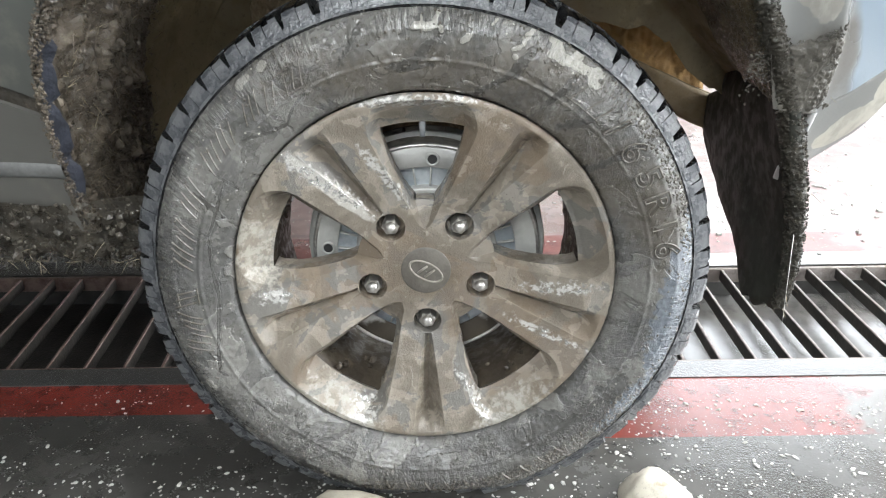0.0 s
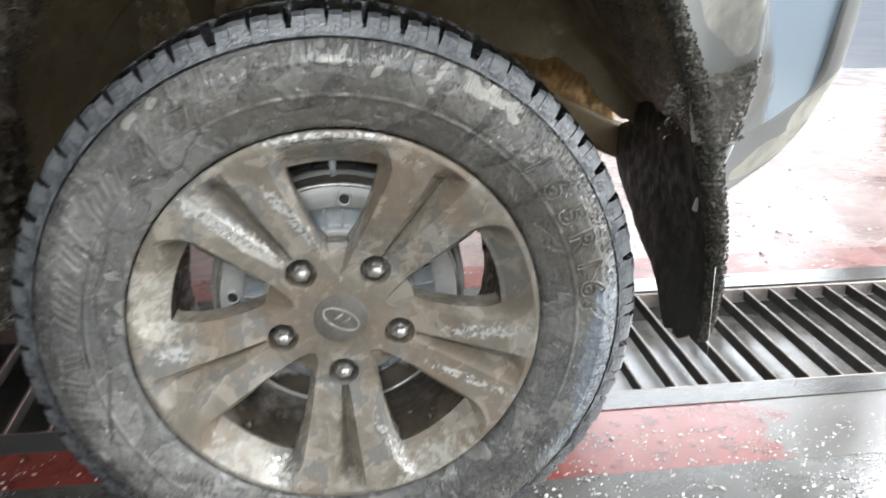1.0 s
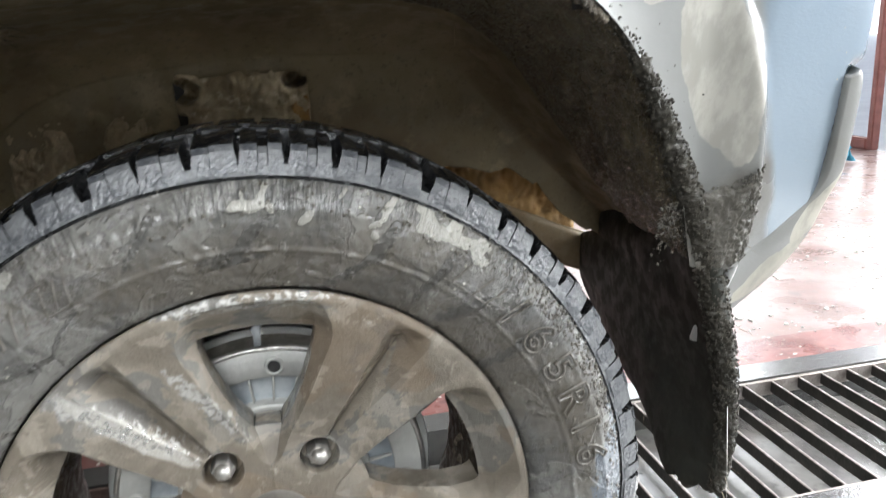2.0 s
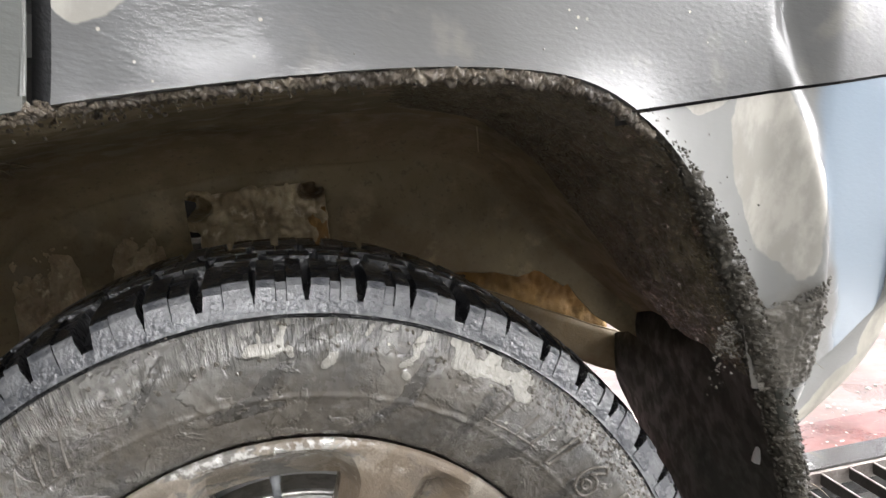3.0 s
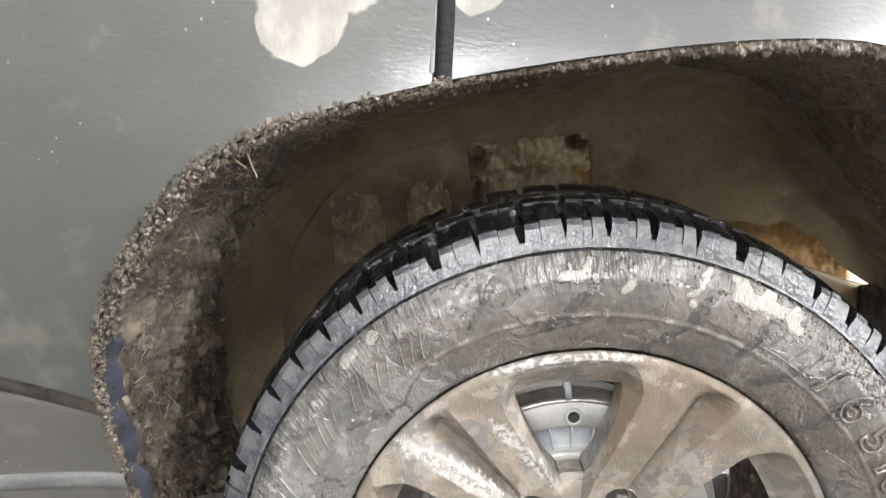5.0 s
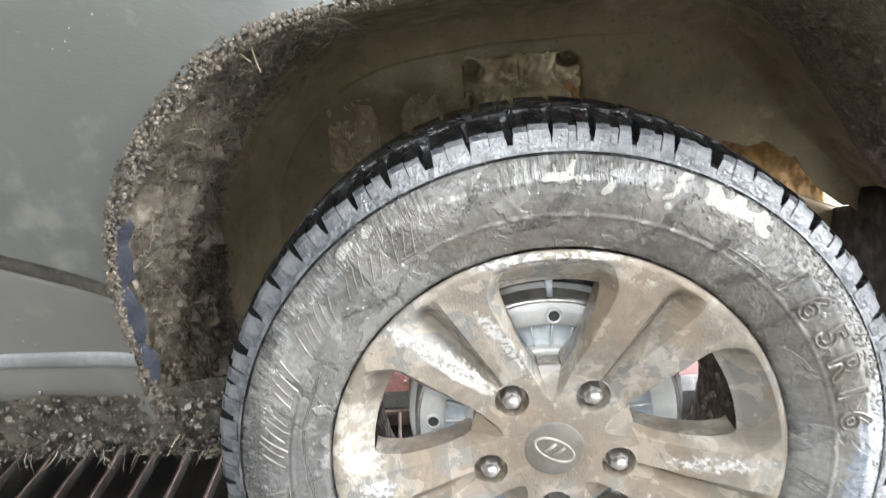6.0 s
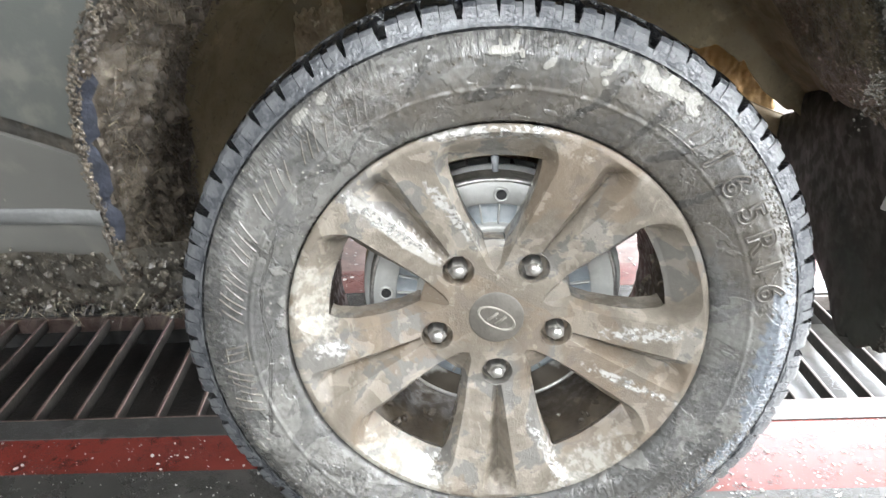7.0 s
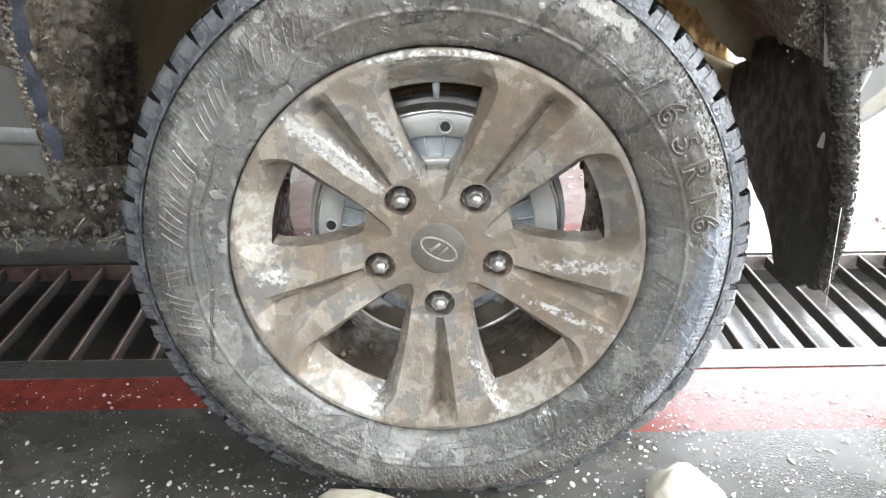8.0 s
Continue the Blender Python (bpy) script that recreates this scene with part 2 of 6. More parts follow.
def make_wet_floor(name, a, b, puddle=(0.05, 0.16), grit=True, worn=None, film=1.0):
    n = Nodes(name)
    big, mid, fine = n.noise(3.2, 5, 0.6), n.noise(24, 5, 0.6), n.noise(260, 3)
    colour = n.mix(n.span(big, 0.38, 0.62), a, b)
    colour = n.mix(n.span(mid, 0.50, 0.68), colour, [0.55 * v for v in a])
    # Grey areas in the paint: wear, and glare painted in as grey.
    if worn:
        colour = n.mix(n.stains(worn, n.noise(9, 4), 0.35, 0.02), colour, (0.105, 0.098, 0.090))
    if grit:
        grains = n.span(n.cells(120), 0.20, 0.12)
        grains = n.maths("MULTIPLY", grains, n.span(n.noise(30, 2), 0.50, 0.62))
        colour = n.mix(grains, colour, (0.42, 0.41, 0.38))
    wet = n.span(n.noise(6, 4, 0.6), 0.36, 0.62)
    gloss = n.span(wet, 0.0, 1.0, puddle[0], puddle[1])
    gloss = n.maths("ADD", gloss, n.span(fine, 0.45, 0.65, 0.0, 0.05))
    height = n.maths("ADD", n.maths("MULTIPLY", mid, 0.6), n.maths("MULTIPLY", fine, 0.5))
    return n.finish(colour, gloss, height, 0.0007, coat=film)


def make_mud(name, a, b, c, scale=30, rough=(0.45, 0.9), depth=0.006, wet=0.0):
    n = Nodes(name)
    big, mid, fine = n.noise(scale * 0.35, 5), n.noise(scale, 6, 0.65), n.noise(scale * 9, 4, 0.7)
    colour = n.mix(n.span(big, 0.38, 0.62), a, b)
    colour = n.mix(n.span(mid, 0.54, 0.70), colour, c)
    colour = n.mix(n.span(fine, 0.45, 0.30, 0.0, 0.5), colour, [0.5 * v for v in a])
    gloss = n.span(n.noise(scale * 2.2, 4), 0.40, 0.60, rough[0], rough[1])
    height = n.maths("ADD", mid, n.maths("MULTIPLY", fine, 0.5))
    film = n.span(n.noise(scale * 1.6, 4, 0.6), 0.42, 0.60, 0.0, wet) if wet else None
    return n.finish(colour, gloss, height, 0.30 * depth, coat=film)


SIDEWALL = make_sidewall()
ALLOY = make_alloy()
TREAD = plain("wet_tread_rubber", (0.006, 0.0062, 0.007), (0.013, 0.0132, 0.014), 30, 0.16, 0.0030, rough_to=0.40, coat=0.1)
# Dried film on the shoulder, with reflected daylight put in as bluish grey.
SHOULDER = plain("sky_tinted_shoulder_rubber", (0.052, 0.055, 0.061), (0.118, 0.120, 0.123), 45, 0.18, 0.0012, fine=260, rough_to=0.48, coat=0.3)
CAP = plain("dull_brown_cap", (0.095, 0.085, 0.071), (0.130, 0.117, 0.100), 40, 0.5, 0.0006)
EMBLEM = plain("worn_emblem_plastic", (0.20, 0.185, 0.155), (0.32, 0.30, 0.26), 60, 0.4, 0.0004)
NUT = plain("bright_lug_steel", (0.36, 0.345, 0.32), (0.52, 0.50, 0.47), 90, 0.28, 0.0003, metal=0.85, rough_to=0.42)


def make_drum():
    n = Nodes("silver_drum_paint")
    big, fine = n.noise(24, 5), n.noise(180, 3)
    colour = n.mix(n.span(big, 0.38, 0.62), (0.36, 0.355, 0.33), (0.47, 0.465, 0.44))
    # The drum's lower part and one streak are coloured dark brown.
    mud = n.stains([((0.0, 0.1, 0.185), (0, 0, 0), (0.16, 0.5, 0.060)), ((-0.13, 0.1, 0.27), (0, 60, 0), (0.05, 0.5, 0.012))], n.noise(30, 4), 1.2, 0.12)
    colour = n.mix(mud, colour, n.mix(big, (0.030, 0.024, 0.017), (0.075, 0.060, 0.042)))
    return n.finish(colour, n.span(mud, 0.0, 1.0, 0.42, 0.8), fine, 0.0006, n.span(mud, 0.0, 1.0, 0.25, 0.0))


DRUM = make_drum()
DRUM_BLUE = plain("bare_drum_metal", (0.36, 0.40, 0.43), (0.50, 0.53, 0.55), 30, 0.35, 0.0005, metal=0.4)
DRUM_DARK = make_mud("grimy_iron", (0.035, 0.032, 0.027), (0.075, 0.064, 0.050), (0.14, 0.115, 0.085), 45, (0.5, 0.9), 0.003)
GRIME = plain("grey_brake_grime", (0.17, 0.155, 0.13), (0.29, 0.265, 0.225), 40, 0.55)
# Black of the bolt holes, standing in for the shade in their depth.
BLACK = plain("hole_black", (0.012, 0.012, 0.012), (0.022, 0.021, 0.020), 40, 0.6)
VALVE = plain("grey_valve_rubber", (0.10, 0.105, 0.11), (0.16, 0.165, 0.17), 60, 0.5)
DRY_SPOTS_DOOR = [((-0.153, -0.10, 0.908), (0, 0, 0), (0.066, 0.5, 0.060)), ((-0.166, -0.10, 0.856), (0, -35, 0), (0.034, 0.5, 0.030)), ((-0.228, -0.10, 0.912), (0, 0, 0), (0.012, 0.5, 0.022)), ((-0.52, -0.1, 0.79), (0, 0, 0), (0.06, 0.5, 0.15))]
DRY_SPOTS_QUARTER = [((-0.044, -0.10, 0.892), (0, 0, 0), (0.028, 0.5, 0.050))]
DRY_SPOTS_BUMPER = [((0.393, -0.02, 0.722), (0, -20, 0), (0.034, 0.5, 0.080)), ((0.33, 0.0, 0.79), (0, 0, 0), (0.03, 0.5, 0.02)), ((0.47, 0.03, 0.52), (0, -20, 0), (0.05, 0.5, 0.02))]
DOOR_PAINT = make_paint("grey_green_door_paint", DRY_SPOTS_DOOR, (0.092, 0.095, 0.086))
PANEL_PAINT = make_paint("grey_quarter_paint", DRY_SPOTS_QUARTER, (0.084, 0.084, 0.082), clean=-0.012)
BUMPER_PAINT = make_paint("sky_tinted_bumper_paint", DRY_SPOTS_BUMPER, (0.20, 0.20, 0.192), corner=True)
SILL_PAINT = make_paint("muddy_sill_paint", [((-0.7, 0.0, 0.30), (0, 0, 0), (0.5, 0.5, 0.032))], (0.125, 0.121, 0.108), (0.115, 0.103, 0.083))
VALANCE = make_paint("grey_valance_plastic", [((0.500, 0.0, 0.515), (0, -38, 0), (0.050, 0.5, 0.017)), ((0.545, 0.0, 0.58), (0, -55, 0), (0.05, 0.5, 0.012))], (0.235, 0.232, 0.22), (0.42, 0.395, 0.34))
# Valance edge made pale: the light it catches is put into the colour.
EDGE_PLASTIC = plain("lit_valance_edge", (0.46, 0.46, 0.45), (0.58, 0.58, 0.57), 30, 0.28, 0.0006)
MOULDING = plain("pale_moulding", (0.13, 0.13, 0.126), (0.19, 0.19, 0.184), 20, 0.35, 0.0006, rough_to=0.5)
TRIM_BLUE = plain("blue_black_flange", (0.011, 0.013, 0.020), (0.023, 0.026, 0.038), 60, 0.55, 0.002, rough_to=0.75)
SEAL = plain("black_door_seal", (0.006, 0.006, 0.007), (0.012, 0.012, 0.013), 30, 0.65)
LINER = make_mud("dark_liner_mud", (0.140, 0.108, 0.060), (0.212, 0.169, 0.097), (0.275, 0.223, 0.135), 15, (0.45, 0.85), 0.005)
CRUST = make_mud("caked_mud", (0.046, 0.035, 0.024), (0.100, 0.080, 0.057), (0.198, 0.166, 0.125), 70, (0.20, 0.75), 0.005, 0.8)
DARK_CRUST = make_mud("wet_black_mud", (0.020, 0.017, 0.011), (0.034, 0.029, 0.020), (0.064, 0.055, 0.039), 60, (0.45, 0.9), 0.005, 0.12)
# Near-black: the shade of the hollow behind the liner is put into this colour.
TUB = make_mud("shaded_hollow_black", (0.006, 0.005, 0.004), (0.011, 0.009, 0.006), (0.020, 0.017, 0.012), 30, (0.85, 0.95), 0.003)
SPLASH = make_mud("grey_splashed_mud", (0.070, 0.063, 0.051), (0.115, 0.105, 0.088), (0.175, 0.160, 0.136), 60, (0.30, 0.85), 0.004, 0.4)
BANK = make_mud("brown_bank_mud", (0.070, 0.056, 0.031), (0.112, 0.090, 0.051), (0.195, 0.162, 0.101), 85, (0.20, 0.85), 0.007, 0.9)
FLAP = make_mud("wet_flap_rubber", (0.0145, 0.0150, 0.0105), (0.021, 0.0215, 0.015), (0.032, 0.0325, 0.023), 22, (0.60, 0.90), 0.0015, 0.08)
OCHRE = make_mud("ochre_clay", (0.33, 0.185, 0.060), (0.25, 0.150, 0.055), (0.43, 0.25, 0.085), 34, (0.6, 0.9), 0.005)
BARREL = make_mud("dark_barrel_mud", (0.050, 0.038, 0.026), (0.085, 0.067, 0.045), (0.150, 0.122, 0.085), 40, (0.35, 0.85), 0.005, 0.3)
PALE_MUD = make_mud("pale_patch_mud", (0.255, 0.192, 0.118), (0.385, 0.305, 0.195), (0.55, 0.46, 0.32), 60, (0.55, 0.9), 0.004)
SEAT_MUD = make_mud("pale_seat_mud", (0.290, 0.225, 0.135), (0.50, 0.41, 0.27), (0.64, 0.55, 0.41), 55, (0.4, 0.9), 0.006, 0.3)
SILL_MUD = make_mud("brown_sill_mud", (0.036, 0.030, 0.022), (0.078, 0.067, 0.050), (0.150, 0.133, 0.104), 60, (0.2, 0.8), 0.005, 0.7)
BEAM_MUD = make_mud("brown_beam_clay", (0.135, 0.095, 0.048), (0.110, 0.080, 0.043), (0.175, 0.127, 0.066), 30, (0.6, 0.9), 0.004)
STRAW = plain("dry_grass", (0.22, 0.18, 0.115), (0.36, 0.31, 0.215), 60, 0.6)
CONCRETE = make_wet_floor("wet_grey_concrete", (0.074, 0.071, 0.065), (0.045, 0.043, 0.039), (0.06, 0.30))
# First grey ellipse paints in the gate's glare; the second is wear.
RED_PAINT = make_wet_floor("worn_red_floor_paint", (0.175, 0.034, 0.026), (0.125, 0.028, 0.022), (0.05, 0.22), worn=[((1.72, -0.1, 0.0), (0, 0, 0), (1.05, 3.0, 9.0)), ((-1.6, 0.03, 0.0), (0, 0, 0), (1.45, 0.14, 9.0))])
RED_DULL = make_wet_floor("dull_red_floor_paint", (0.175, 0.046, 0.038), (0.120, 0.038, 0.032), (0.25, 0.50), film=0.4)
RED_FAR = make_wet_floor("faded_red_floor", (0.235, 0.172, 0.160), (0.155, 0.090, 0.078), (0.25, 0.55), film=0.4)
KERB = make_wet_floor("wet_kerb_steel", (0.066, 0.064, 0.061), (0.036, 0.035, 0.033), (0.05, 0.22), False)
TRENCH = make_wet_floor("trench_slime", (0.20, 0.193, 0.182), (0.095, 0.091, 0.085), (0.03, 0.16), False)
# Same slime under the car, with the car's shade put into the colour.
TRENCH_DARK = plain("shaded_trench_slime", (0.012, 0.011, 0.010), (0.026, 0.023, 0.020), 18, 0.55, 0.002)
# Darker, redder copy of the grate steel, for the bars under the car.
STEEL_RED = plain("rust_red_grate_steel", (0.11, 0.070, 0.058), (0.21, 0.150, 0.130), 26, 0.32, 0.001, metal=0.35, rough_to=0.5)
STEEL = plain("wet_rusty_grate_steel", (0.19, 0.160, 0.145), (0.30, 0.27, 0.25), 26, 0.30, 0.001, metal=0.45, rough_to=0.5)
# For the bars' sides: their shade is put into this dark colour.
STEEL_DARK = plain("shaded_bar_steel", (0.020, 0.018, 0.016), (0.045, 0.040, 0.035), 30, 0.45)
CHIP = plain("pale_grit", (0.34, 0.33, 0.305), (0.52, 0.51, 0.48), 20, 0.4, 0.001)
STONE = make_mud("pale_stone", (0.50, 0.455, 0.37), (0.64, 0.60, 0.51), (0.34, 0.28, 0.20), 26, (0.55, 0.9), 0.004)
PLASTER = plain("grey_plaster", (0.40, 0.40, 0.39), (0.50, 0.50, 0.48), 3, 0.8, 0.002)
CEILING = plain("grey_ceiling", (0.30, 0.30, 0.29), (0.36, 0.36, 0.35), 3, 0.8, 0.002)
# Paler copy of the plaster: strong daylight on the wall put into colour.
LIT_PLASTER = plain("lit_plaster", (0.78, 0.78, 0.77), (0.84, 0.84, 0.83), 3, 0.8, 0.002)
OVERCAST = plain("overcast_sky", (0.8, 0.8, 0.8), (0.84, 0.84, 0.84), 0.02, 0.9, 0.0)
OVERCAST.node_tree.nodes["Principled BSDF"].inputs["Emission Color"].default_value = (0.96, 0.98, 1.0, 1)
OVERCAST.node_tree.nodes["Principled BSDF"].inputs["Emission Strength"].default_value = 2.2
FRAME_RED = plain("red_brown_frame", (0.17, 0.06, 0.05), (0.24, 0.09, 0.075), 12, 0.5)
SNOW = plain("snowy_ground", (0.72, 0.73, 0.75), (0.80, 0.81, 0.82), 2, 0.8, 0.01)
BLUE_CLOTH = plain("blue_cloth", (0.03, 0.20, 0.30), (0.07, 0.32, 0.44), 40, 0.7)
STRING = plain("white_cord", (0.60, 0.58, 0.53), (0.72, 0.70, 0.66), 50, 0.6)


# ---------------------------------------------------------------- mesh helpers
def part(name, bm, material, parent=None, label="", smooth=True):
    """Links a bmesh as one mesh object, under a thing or a part."""
    mesh = bpy.data.meshes.new(name)
    bm.to_mesh(mesh)
    bm.free()
    return shown(name, mesh, material, parent, label, smooth)


def shown(name, mesh, material, parent=None, label="", smooth=True):
    for m in material if isinstance(material, (list, tuple)) else [material]:
        mesh.materials.append(m)
    if smooth:
        mesh.shade_smooth()
    ob = new(name, mesh)
    ob.parent = parent
    return tagged(ob, label)


def raw(name, verts, faces, material, parent=None, label="", smooth=True):
    mesh = bpy.data.meshes.new(name)
    mesh.from_pydata([tuple(v) for v in verts], [], [tuple(f) for f in faces])
    mesh.update()
    return shown(name, mesh, material, parent, label, smooth)


def sheet(grid, loop=False):
    """Vertices and faces of a grid of points, row by row; loop joins each row's end to its start."""
    rows, cols = len(grid), len(grid[0])
    verts = [p for row in grid for p in row]
    faces = []
    for i in range(rows - 1):
        for j in range(cols if loop else cols - 1):
            k = (j + 1) % cols
            faces.append((i * cols + j, i * cols + k, (i + 1) * cols + k, (i + 1) * cols + j))
    return verts, faces


def box_bm(centre, size, turn=None, bevel=0.0, segments=2):
    bm = bmesh.new()
    bmesh.ops.create_cube(bm, size=1.0)
    bmesh.ops.scale(bm, vec=size, verts=bm.verts)
    if bevel:
        bmesh.ops.bevel(bm, geom=bm.edges[:], offset=bevel, segments=segments, affect="EDGES")
    if turn is not None:
        bmesh.ops.rotate(bm, cent=(0, 0, 0), matrix=Euler([radians(a) for a in turn]).to_matrix(), verts=bm.verts)
    bmesh.ops.translate(bm, vec=centre, verts=bm.verts)
    return bm


def step(a, b, x):
    t = min(1.0, max(0.0, (x - a) / (b - a)))
    return t * t * (3 - 2 * t)


def through_points(points, count):
    """A smooth open curve through the given control points, evenly sampled."""
    p = [np.array(q, float) for q in points]
    p = [2 * p[0] - p[1]] + p + [2 * p[-1] - p[-2]]
    dense = []
    for i in range(1, len(p) - 2):
        for u in np.linspace(0, 1, 24, endpoint=False):
            a, b, c, d = p[i - 1:i + 3]
            dense.append(0.5 * (2 * b + (c - a) * u + (2 * a - 5 * b + 4 * c - d) * u * u + (3 * b - a - 3 * c + d) * u ** 3))
    dense.append(p[-2])
    dense = np.array(dense)
    along = np.concatenate([[0], np.cumsum(np.linalg.norm(np.diff(dense, axis=0), axis=1))])
    want = np.linspace(0, along[-1], count)
    return np.stack([np.interp(want, along, dense[:, k]) for k in range(dense.shape[1])], 1)


PHI = (1 + 5 ** 0.5) / 2
ICO_V = [Vector(v).normalized() for v in ((-1, PHI, 0), (1, PHI, 0), (-1, -PHI, 0), (1, -PHI, 0), (0, -1, PHI), (0, 1, PHI), (0, -1, -PHI), (0, 1, -PHI), (PHI, 0, -1), (PHI, 0, 1), (-PHI, 0, -1), (-PHI, 0, 1))]
ICO_F = [(0, 11, 5), (0, 5, 1), (0, 1, 7), (0, 7, 10), (0, 10, 11), (1, 5, 9), (5, 11, 4), (11, 10, 2), (10, 7, 6), (7, 1, 8), (3, 9, 4), (3, 4, 2), (3, 2, 6), (3, 6, 8), (3, 8, 9), (4, 9, 5), (2, 4, 11), (6, 2, 10), (8, 6, 7), (9, 8, 1)]


class Clods:
    """Many small uneven lumps and straws, gathered into one mesh."""

    def __init__(self, seed):
        self.verts, self.faces, self.rng = [], [], random.Random(seed)

    def lump(self, at, size, flat=(1, 1, 1)):
        k, r = len(self.verts), self.rng
        turn = Euler((r.random() * 6, r.random() * 6, r.random() * 6)).to_matrix()
        for v in ICO_V:
            w = turn @ (v * size * r.uniform(0.6, 1.25))
            self.verts.append((at[0] + w.x * flat[0], at[1] + w.y * flat[1], at[2] + w.z * flat[2]))
        self.faces += [(a + k, b + k, c + k) for a, b, c in ICO_F]

    def straw(self, at, way, length, thick, droop=0.3):
        r = self.rng
        p, d = Vector(at), Vector(way).normalized()
        bend = Vector((r.uniform(-1, 1), r.uniform(-1, 1), r.uniform(-1.2, 0.4))) * droop
        side = d.orthogonal().normalized()
        up = d.cross(side)
        k0 = len(self.verts)
        for i in range(5):
            w = thick * (1 - 0.18 * i)
            for a in range(3):
                q = p + side * (w * math.cos(a * 2.1)) + up * (w * math.sin(a * 2.1))
                self.verts.append(tuple(q))
            d = (d + bend * 0.35).normalized()
            p = p + d * (length / 4)
        for i in range(4):
            for a in range(3):
                b = (a + 1) % 3
                self.faces.append((k0 + 3 * i + a, k0 + 3 * i + b, k0 + 3 * i + 3 + b, k0 + 3 * i + 3 + a))

    def done(self, name, material, parent, label="", smooth=False):
        ob = raw(name, self.verts, self.faces, material, parent, label, smooth)
        return tagged(ob, kind="stuff")


# ---------------------------------------------------------------- the garage
EDGE = radians(2.5)                      # the drain runs a little askew of the car


def drain_y(x, off=0.0):
    return 0.338 + math.tan(EDGE) * x + off


GRATE_DEEP, FAR = 0.075, 0.405


def floor_strip(name, lo, hi, x0, x1, material, z=0.0, label="", parent=None, thick=0.25):
    """A slab of floor between two lines that run along the drain."""
    bm = bmesh.new()
    ys = lambda x: ((lo if lo < -1 else drain_y(x, lo)), (hi if hi > 2.5 else drain_y(x, hi)))
    top = [bm.verts.new((x, y, z)) for x, y in ((x0, ys(x0)[0]), (x1, ys(x1)[0]), (x1, ys(x1)[1]), (x0, ys(x0)[1]))]
    low = [bm.verts.new((v.co.x, v.co.y, z - thick)) for v in top]
    bm.faces.new(top)
    bm.faces.new(low[::-1])
    for i in range(4):
        j = (i + 1) % 4
        bm.faces.new((top[j], top[i], low[i], low[j]))
    ob = part(name, bm, material, parent, label, smooth=False)
    return ob


floor = floor_strip("floor", -3.0, -0.215, -6.0, 3.6, CONCRETE)
tagged(floor, "wet dark grey concrete floor with scattered grit", "floor", kind="structure")
floor_side = floor_strip("floor_side", -0.215, -0.140, -6.0, -0.15, CONCRETE)
tagged(floor_side, "bare wet concrete where the red paint has worn off", "floor", kind="structure")
band_side = floor_strip("red_band_side", -0.140, -0.052, -6.0, -0.15, RED_PAINT)
tagged(band_side, "narrow band of dark red floor paint beside the drain", "floor", kind="structure")
band = floor_strip("red_band", -0.215, -0.052, -0.15, 3.6, RED_PAINT)
tagged(band, "wet band of worn red floor paint beside the drain", "floor", kind="structure")
kerb_near = floor_strip("trim_near", -0.052, 0.0, -6.0, 3.6, KERB, 0.002)
tagged(kerb_near, "wet grey steel edge of the drain", "drain edge", kind="structure")
kerb_far = floor_strip("trim_far", FAR, FAR + 0.07, -6.0, 3.6, KERB, 0.002)
tagged(kerb_far, "pale wet steel edge of the drain", "drain edge", kind="structure")
band_far = floor_strip("red_band_far", FAR + 0.07, FAR + 0.20, -0.47, 3.6, RED_DULL)
tagged(band_far, "worn red paint beyond the drain, wet", "floor", kind="structure")
# Dark concrete replaces the red floor here, standing in for the car's shade.
floor_dark = floor_strip("floor_back", FAR + 0.07, 4.2, -6.0, -0.47, CONCRETE)
tagged(floor_dark, "wet concrete under the car, dark to stand in for shade", "floor", kind="structure")
floor_far = floor_strip("floor_far", FAR + 0.20, 4.2, -0.47, 3.6, RED_FAR)
tagged(floor_far, "faded red floor, wet and strewn with grit", "floor", kind="structure")
trench = floor_strip("floor_trench", 0.0, FAR, 0.12, 3.6, TRENCH, -GRATE_DEEP, thick=0.09)
tagged(trench, "slimy wet bottom of the drain channel", "drain", kind="structure")


# This stretch of the channel takes the shade-darkened slime.
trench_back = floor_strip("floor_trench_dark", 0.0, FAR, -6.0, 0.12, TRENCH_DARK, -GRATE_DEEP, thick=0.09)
tagged(trench_back, "slime in the drain channel under the car, darkened for shade", "drain", kind="structure")


def wall(name, centre, size, material=PLASTER, label="grey plastered garage wall", category="wall"):
    return tagged(part(name, box_bm(centre, size), material, smooth=False), label, category, kind="structure")


wall("wall_west", (-6.1, 0.6, 1.7), (0.2, 7.6, 3.4))
wall("wall_south_low", (-1.2, -3.1, 0.7), (9.6, 0.2, 1.4))
wall("wall_south_high", (-1.2, -3.1, 3.2), (9.6, 0.2, 0.4))
wall("wall_south_left", (-3.6, -3.1, 2.2), (4.8, 0.2, 1.6))
wall("wall_south_right", (2.25, -3.1, 2.2), (2.7, 0.2, 1.6))
# Only this piece is brightened by its colour.
wall("wall_north_low", (-1.9, 4.3, 0.45), (8.2, 0.2, 0.9), LIT_PLASTER, "lower part of the garage wall, painted bright as if lit")
wall("wall_north_high", (-1.2, 4.3, 3.25), (9.6, 0.2, 0.3))
wall("wall_north_left", (-2.5, 4.3, 2.0), (7.0, 0.2, 2.2))
wall("wall_north_right", (3.5, 4.3, 2.0), (0.2, 0.2, 2.2))
wall("wall_east_left", (3.7, 4.15, 1.7), (0.2, 0.1, 3.4))
wall("wall_east_right", (3.7, -2.8, 1.7), (0.2, 0.4, 3.4))
wall("wall_east_high", (3.7, 0.75, 3.2), (0.2, 6.7, 0.4))
